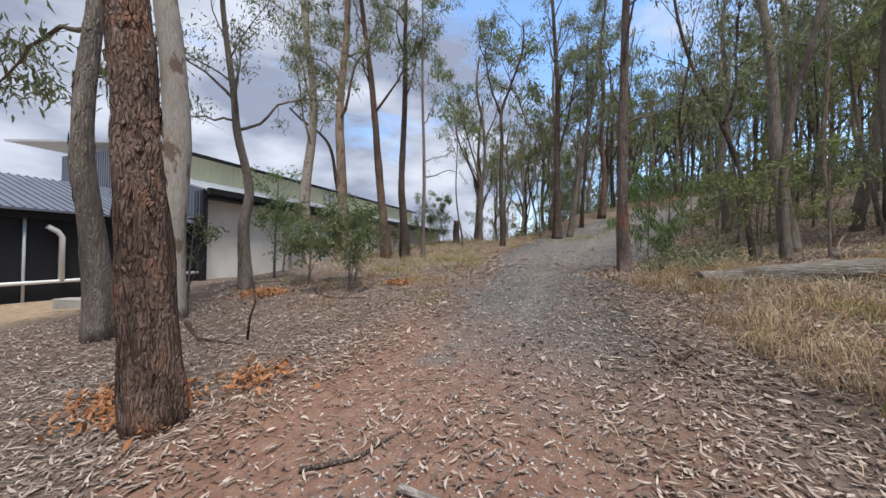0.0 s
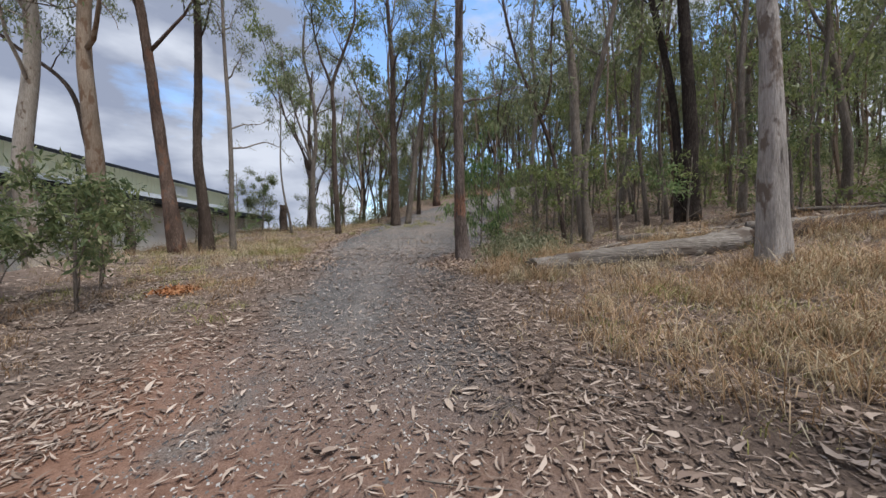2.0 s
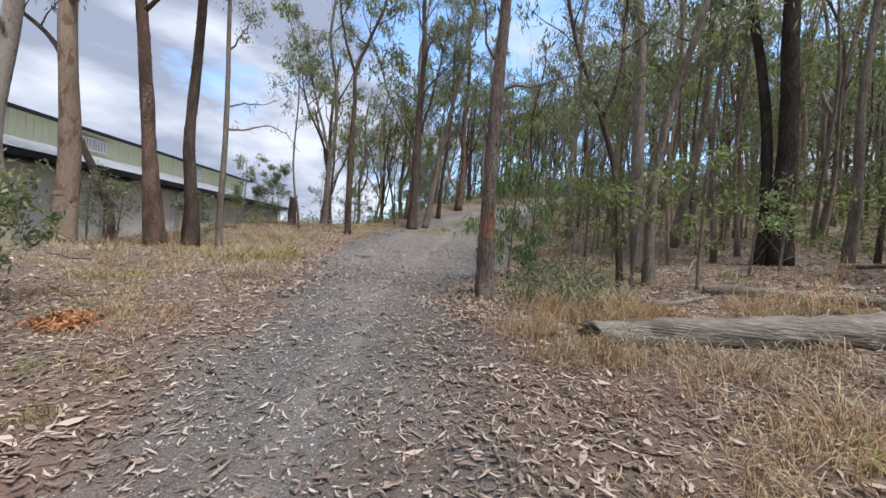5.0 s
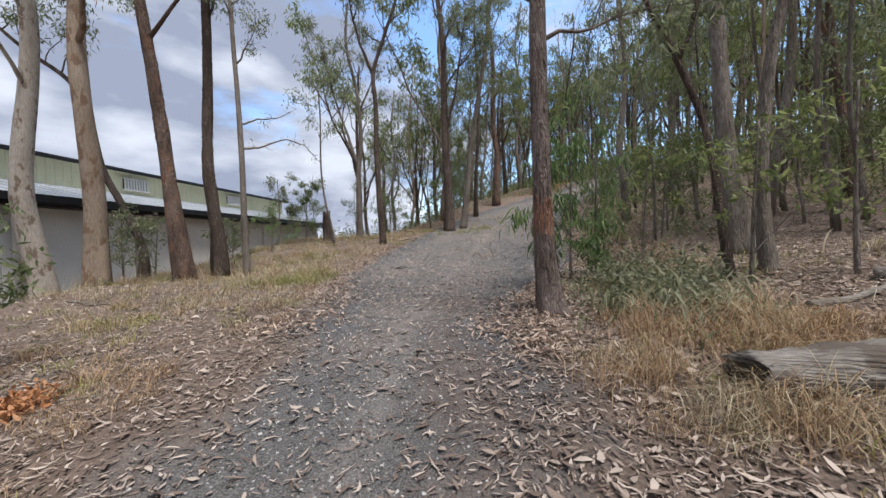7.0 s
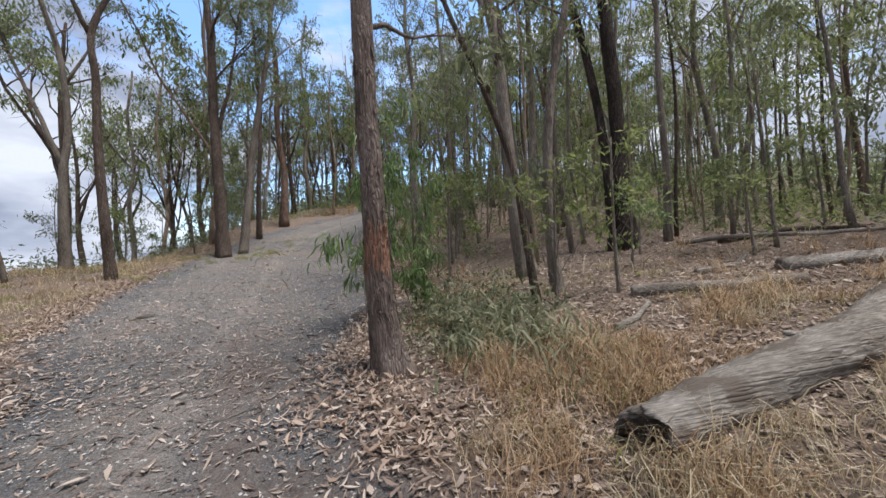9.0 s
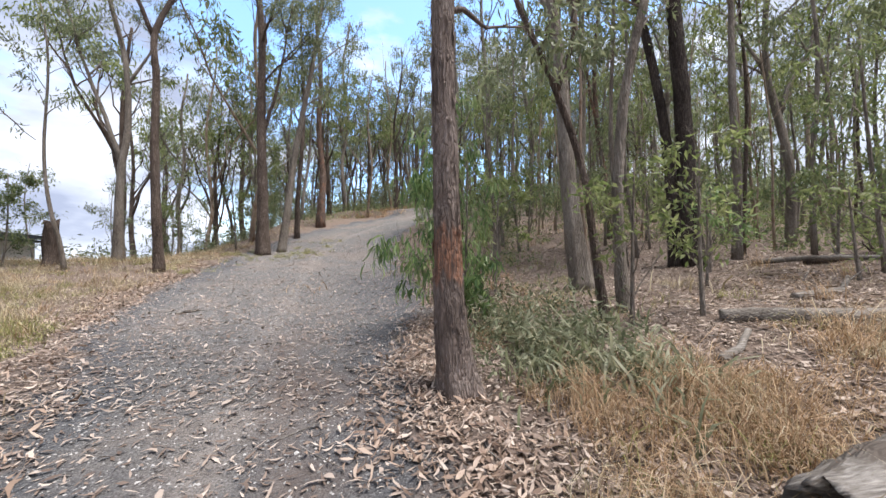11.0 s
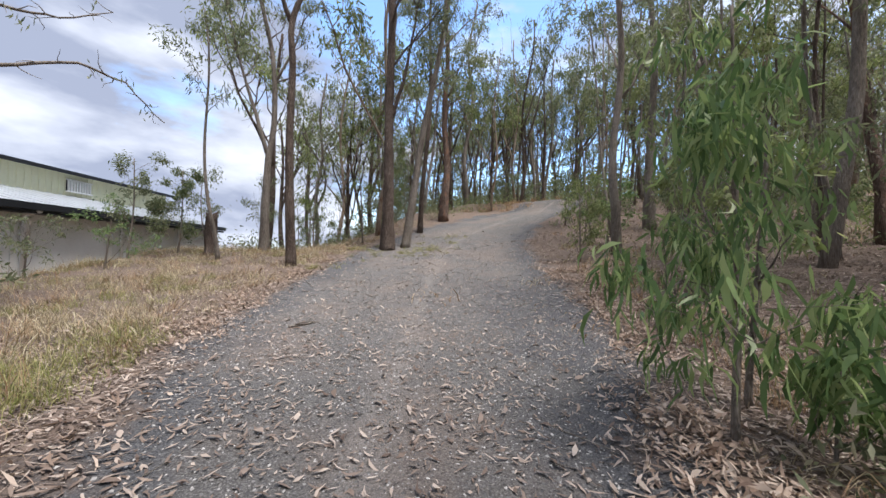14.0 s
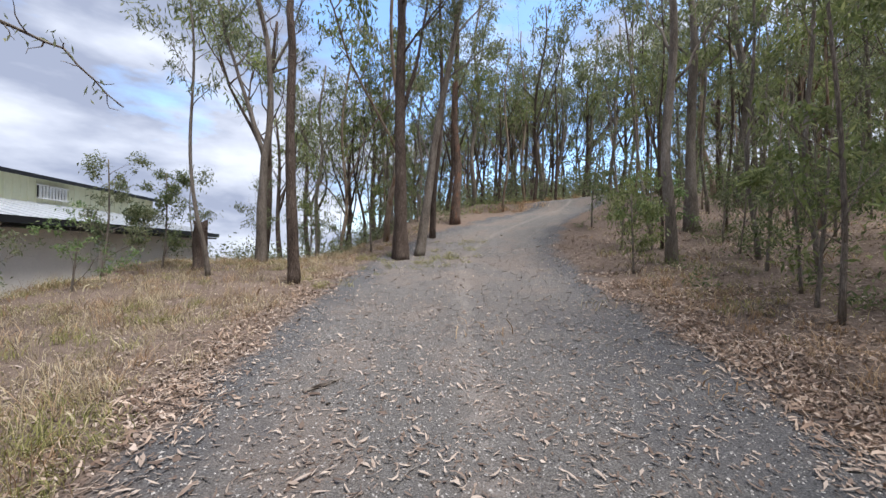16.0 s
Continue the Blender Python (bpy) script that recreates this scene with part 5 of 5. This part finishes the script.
grass("dry_grass", 430, 61, bank_grass, 0.42, STRAW, (-16, -3, 8, 30), "dry straw-coloured grass on the bank", 1.9, 46, 0.26, 0.0025)
grass("dry_grass", 300, 62, lambda x, y: bank_grass(x, y + 9) * sm(8, 11.5, y), 0.34, GREENGRASS, (-16, -3, 8, 27), "greenish grass on the bank", 1.8, 40, 0.24, 0.0026)
grass("dry_grass", 230, 63, bank_grass, 0.42, RUSSET, (-16, -3, 8, 30), "russet dry grass on the bank", 1.8, 44, 0.22, 0.0026)
grass("dry_grass", 1500, 60, bank_mat, 0.32, STRAW, (-15, -3, 7, 26), "matted dead grass on the bank", 3.4, 13, 0.4, 0.0028)
grass("dry_grass", 170, 51, bank_grass, 0.5, STRAW, (-14, -3, 9, 24), "standing dry seed stems on the bank", 1.0, 26, 0.2, 0.002)
grass("dry_grass", 110, 50, bank_mat, 0.46, RUSSET, (-14, -3, 10, 24), "standing russet stems on the bank", 1.0, 26, 0.2, 0.002)
grass("dry_grass", 90, 49, lambda x, y: blot(x, y, -5.9, 12.6, 1.2, 2.2) * sm(0.15, 0.6, side_of(x, y)[1]), 0.34, GREENGRASS, (-8, -3.5, 9.5, 15.5), "yellow-green grass at the track edge", 1.6, 34, 0.2, 0.0024)
grass("dry_grass", 270, 64, russet_drift, 0.5, RUSSET, (0, 8, 3, 13), "russet dry grass in drifts", 2.0, 55, 0.2, 0.0021)
grass("dry_grass", 110, 65, verge_grass, 0.5, STRAW, (0, 8, 3, 13), "straw-coloured dry grass in drifts", 2.1, 50, 0.22, 0.0021)
grass("dry_grass", 130, 66, verge_grass, 0.3, GREENGRASS, (0, 8, 3, 13), "green grass tufts in dry grass", 2.0, 18, 0.2, 0.0026)
grass("dry_grass", 240, 59, lambda x, y: verge_grass(x, y) + 0.03, 0.36, STRAW, (0, 8, 3, 13), "matted dead grass in the verge", 3.4, 13, 0.34, 0.0024)
grass("dry_grass", 420, 55, lambda x, y: verge_grass(x, y) + 0.02, 0.34, RUSSET, (0, 8, 3, 13), "matted russet grass in the verge", 3.4, 13, 0.34, 0.0024)
grass("dry_grass", 60, 58, lambda x, y: 1.0, 0.42, STRAW, (0.7, 3.2, 7.65, 8.05), "straw grass along a fallen log", 2.0, 18, 0.2, 0.0022)
grass("dry_grass", 40, 57, lambda x, y: 1.0, 0.42, RUSSET, (0.6, 3.4, 8.6, 9.3), "russet grass along a fallen log", 2.0, 18, 0.2, 0.0022)
grass("dry_grass", 130, 69, right_edge(0.5, 2.6), 0.36, RUSSET, (-3, 4, 12, 20), "russet grass tufts beside the track", 1.8, 22, 0.14, 0.0026)
grass("dry_grass", 150, 56, right_edge(0.9, 5.0), 0.32, GREENGRASS, (-2, 9, 11, 24), "greenish grass under the trees", 1.9, 18, 0.25, 0.003)
grass("dry_grass", 1000, 67, wood_grass, 0.36, STRAW, (-20, 26, 12, 48), "dry grass under the far trees", 1.8, 14, 0.5, 0.007)
grass("dry_grass", 600, 68, wood_grass, 0.36, RUSSET, (-20, 26, 12, 48), "russet grass under the far trees", 1.8, 14, 0.5, 0.007)
grass("dry_grass", 84, 53, lambda x, y: (blot(x, y, -3.6, 7.0, 0.8, 0.8) + 0.16) * sm(0.2, 0.6, side_of(x, y)[1]), 0.3, RUSSET, (-7.5, -1.6, 4.5, 9.5), "small brown grass tufts in leaf litter", 1.9, 40, 0.17, 0.0022)
grass("dry_grass", 60, 52, lambda x, y: (blot(x, y, -6.0, 8.6, 0.7, 0.5) + 0.12) * sm(0.2, 0.6, side_of(x, y)[1]), 0.26, GREENGRASS, (-8.5, -2.0, 5.5, 10), "small greenish grass tufts in leaf litter", 1.8, 36, 0.17, 0.0024)
grass("dry_grass", 90, 48, lambda x, y: blot(x, y, 0.1, 35.5, 4.5, 1.1), 0.4, RUSSET, (-5, 5, 33, 38), "brown grass on an earth bank", 1.6, 26, 0.3, 0.008)
grass("strap_leaf_plants", 60, 54, lambda x, y: blot(x, y, 1.2, 10.1, 1.0, 1.1), 0.62, SAGELEAF, (0.2, 2.6, 8.8, 11.6), "arching grey-green strap-leaved plants at the track edge", 1.8, 8, 0.3, 0.0105)


def flat_leaves(name, xy, length, width, mat, seed, label, category, lift=0.01, tilt=0.2):
    """Fallen leaves, each a curled blade of six points, lying on the ground."""
    rng = np.random.default_rng(seed)
    n = len(xy)
    z = heights(xy)
    c = np.c_[xy, z + lift + rng.uniform(0, 0.02, n)]
    a = rng.uniform(0, 2 * np.pi, n)
    w = np.c_[np.cos(a), np.sin(a), rng.normal(0, tilt, n)]
    s = np.c_[-np.sin(a), np.cos(a), rng.normal(0, tilt * 1.3, n)]
    up = np.cross(w, s)
    ln = (length * rng.uniform(0.45, 1.3, n))[:, None]
    wd = (width * rng.uniform(0.55, 1.4, n))[:, None]
    curl = ln * rng.normal(0.05, 0.08, (n, 1))
    crook = s * ln * rng.normal(0, 0.12, (n, 1))
    p0, p5 = c - w * ln * 0.5 + up * curl, c + w * ln * 0.5 + up * curl
    cup = up * wd * 0.18
    l1, r1 = c - w * ln * 0.14 + s * wd * 0.5 + crook + cup, c - w * ln * 0.14 - s * wd * 0.5 + crook + cup
    l2, r2 = c + w * ln * 0.18 + s * wd * 0.38 + crook + cup, c + w * ln * 0.18 - s * wd * 0.38 + crook + cup
    v = np.stack([p0, l1, r1, l2, r2, p5], 1).reshape(-1, 3)
    i = np.arange(n)[:, None] * 6
    f = np.concatenate([i + [0, 2, 1], i + [1, 2, 4], i + [1, 4, 3], i + [3, 4, 5]], 1).reshape(-1, 3)
    tagged(part(name, np_mesh(name, v, f), mat), label, category, kind="stuff")


def litter_weight(x, y):
    u, d = side_of(x, y)
    if x < -8 and y < 4.2:
        return 0.08
    patch = 0.45 + 0.55 * sm(-0.3, 0.35, noise.noise(Vector((x * 0.9, y * 0.9, 11))))
    if d < 0:
        w = 0.34 - 0.12 * sm(6, 9, y) + 0.55 * sm(-0.6, 0.0, d) * (1.0 if u > 0 else 0.55) + 0.16 * sm(6, 2, y)
        if u < 0 and y < 5:
            w *= 0.6
        return w * (0.3 + 0.7 * patch)
    w = 1.0 if d < 1.0 else 0.8
    if u < 0 and 4 < y < 11:
        w *= 0.72
    if u < 0 and y > 11:
        w *= 0.45 + 0.5 * sm(1.2, 0.3, d)
    return w * patch


def sow_leaves(count, box, seed, weight):
    rng = np.random.default_rng(seed)
    out = []
    while len(out) < count:
        x, y = rng.uniform(box[0], box[1]), rng.uniform(box[2], box[3])
        if rng.random() < weight(x, y):
            out.append((x, y))
    return np.array(out)


flat_leaves("leaf_litter", sow_leaves(43000, (-7, 6.5, -0.4, 11), 71, litter_weight), 0.1, 0.0145, LITTER, 71, "dry fallen gum leaves on the ground", "leaf litter")
flat_leaves("leaf_litter", sow_leaves(19000, (-8, 6, 10, 19), 72, litter_weight), 0.105, 0.015, LITTER, 72, "dry fallen gum leaves on the ground", "leaf litter")
def edge_litter(x, y):
    """Leaves blown together along both sides of the track."""
    u, d = side_of(x, y)
    wide = 2.6 if u > 0 else 1.3
    d += 0.9 * noise.noise(Vector((x * 0.7, y * 0.7, 9))) - 0.15
    return (1.0 if u > 0 else 0.5 - 0.3 * sm(8, 10, y) * sm(13.5, 11.5, y)) * sm(-0.7, 0.2, d) * sm(wide, 0.2, d) * sm(-0.45, 0.4, noise.noise(Vector((x * 1.1, y * 1.1, 5))))


flat_leaves("leaf_litter", sow_leaves(11000, (-8, 4, 8.5, 21), 79, edge_litter), 0.1, 0.018, TANLEAF, 79, "tan fallen gum leaves along the track edge", "leaf litter", 0.02, 0.5)
flat_leaves("leaf_litter", sow_leaves(15000, (-10, 14, 4, 28), 73, litter_weight), 0.12, 0.035, LITTER, 73, "dry fallen gum leaves under the trees", "leaf litter")


def leaf_bits(count, box, seed, weight, length, width):
    """Small broken leaf pieces, two triangles each."""
    rng = np.random.default_rng(seed)
    xy = sow_leaves(count, box, seed, weight)
    a = rng.uniform(0, 2 * np.pi, count)
    c = np.c_[xy, heights(xy) + 0.006 + rng.uniform(0, 0.012, count)]
    w = np.c_[np.cos(a), np.sin(a), rng.normal(0, 0.25, count)] * (length * rng.uniform(0.4, 1.3, count))[:, None] * 0.5
    s = np.c_[-np.sin(a), np.cos(a), rng.normal(0, 0.3, count)] * (width * rng.uniform(0.5, 1.5, count))[:, None] * 0.5
    k = w * rng.uniform(-0.4, 0.4, (count, 1))
    v = np.stack([c - w, c + s + k, c + w, c - s + k], 1).reshape(-1, 3)
    i = np.arange(count)[:, None] * 4
    f = np.concatenate([i + [0, 1, 2], i + [0, 2, 3]], 1).reshape(-1, 3)
    tagged(part("leaf_litter", np_mesh("leaf_litter", v, f), LITTER), "broken bits of dry leaf on the ground", "leaf litter", kind="stuff")


leaf_bits(105000, (-8, 7, -0.4, 15), 77, lambda x, y: (0.03 if side_of(x, y)[1] < 0 else 0.45) + 0.5 * litter_weight(x, y), 0.055, 0.014)
leaf_bits(30000, (-12, 10, 9, 26), 78, lambda x, y: 0.15 + 0.85 * litter_weight(x, y), 0.08, 0.022)


def twig_litter():
    """Thin broken twigs strewn over the litter."""
    rng = np.random.default_rng(91)
    xy = sow_leaves(1500, (-9, 7, 1.0, 16), 91, lambda x, y: 0.15 if side_of(x, y)[1] < 0 else 1.0)
    z = heights(xy)
    n = len(xy)
    a = rng.uniform(0, 2 * np.pi, n)
    w = np.c_[np.cos(a), np.sin(a), rng.normal(0, 0.08, n)] * (rng.uniform(0.08, 0.4, n) ** 1.3 * 1.2)[:, None]
    s = np.c_[-np.sin(a), np.cos(a), np.zeros(n)] * rng.uniform(0.0025, 0.006, n)[:, None]
    up = np.array([0, 0, 1.0]) * np.linalg.norm(s, axis=1)[:, None] * 1.6
    c = np.c_[xy, z + 0.012]
    bendy = s * rng.normal(0, 6, (n, 1))
    v = np.stack([c - w, c - w + s, c - w + up, c + bendy, c + bendy + s, c + bendy + up, c + w, c + w + s * 0.5, c + w + up * 0.5], 1).reshape(-1, 3)
    i = np.arange(n)[:, None] * 9
    f = np.concatenate([i + [o + p, o + q, o + q + 3, o + p + 3] for o in (0, 3) for p, q in ((0, 1), (1, 2), (2, 0))], 1).reshape(-1, 4)
    tagged(part("twig_litter", np_mesh("twig_litter", v, f), DEADWOOD), "thin dry twigs strewn on the ground", "twigs", kind="stuff")


twig_litter()


def near_spots(points, count, r, seed):
    rng = np.random.default_rng(seed)
    p = np.array(points)
    return p[rng.integers(0, len(p), count)] + rng.normal(0, r, (count, 2))


flat_leaves("rust_fern_litter", near_spots(((-2.1, 2.7), (-2.45, 2.0), (-2.9, 1.9)), 800, 0.2, 74), 0.075, 0.022, RUSTLEAF, 74, "orange dead fern fronds and leaves", "leaf litter", 0.04, 0.6)
flat_leaves("rust_fern_litter", near_spots(((-6.4, 4.85), (-6.1, 4.95)), 420, 0.2, 75), 0.08, 0.024, RUSTLEAF, 75, "orange dead fern fronds and leaves", "leaf litter", 0.04, 0.6)
flat_leaves("rust_fern_litter", near_spots(((-4.05, 6.8), (-4.3, 6.9)), 360, 0.13, 76), 0.075, 0.022, RUSTLEAF, 76, "orange dead fern fronds and leaves", "leaf litter", 0.04, 0.6)


def gravel_weight(x, y):
    u, d = side_of(x, y)
    return sm(0.1, -0.4, d)


def gravel():
    rng = np.random.default_rng(81)
    xy = sow_leaves(36000, (-6.5, 1.5, 1.5, 18), 81, gravel_weight)
    n = len(xy)
    z = heights(xy)
    c = np.c_[xy, z]
    r = rng.uniform(0.005, 0.016, (n, 1)) * rng.uniform(0.6, 1.0, (n, 1))
    dirs = np.array([(1, 0, 0), (0, 1, 0), (-1, 0, 0), (0, -1, 0), (0, 0, 0.7)], float)
    v = c[:, None, :] + dirs[None] * r[:, :, None] * rng.uniform(0.6, 1.4, (n, 5, 1)) + rng.normal(0, 0.15, (n, 5, 3)) * r[:, :, None]
    i = np.arange(n)[:, None] * 5
    f = np.concatenate([i + [0, 1, 4], i + [1, 2, 4], i + [2, 3, 4], i + [3, 0, 4]], 1).reshape(-1, 3)
    tagged(part("gravel", np_mesh("gravel", v.reshape(-1, 3), f), PEBBLE), "grey gravel stones pressed into the track", "gravel", kind="stuff")


gravel()
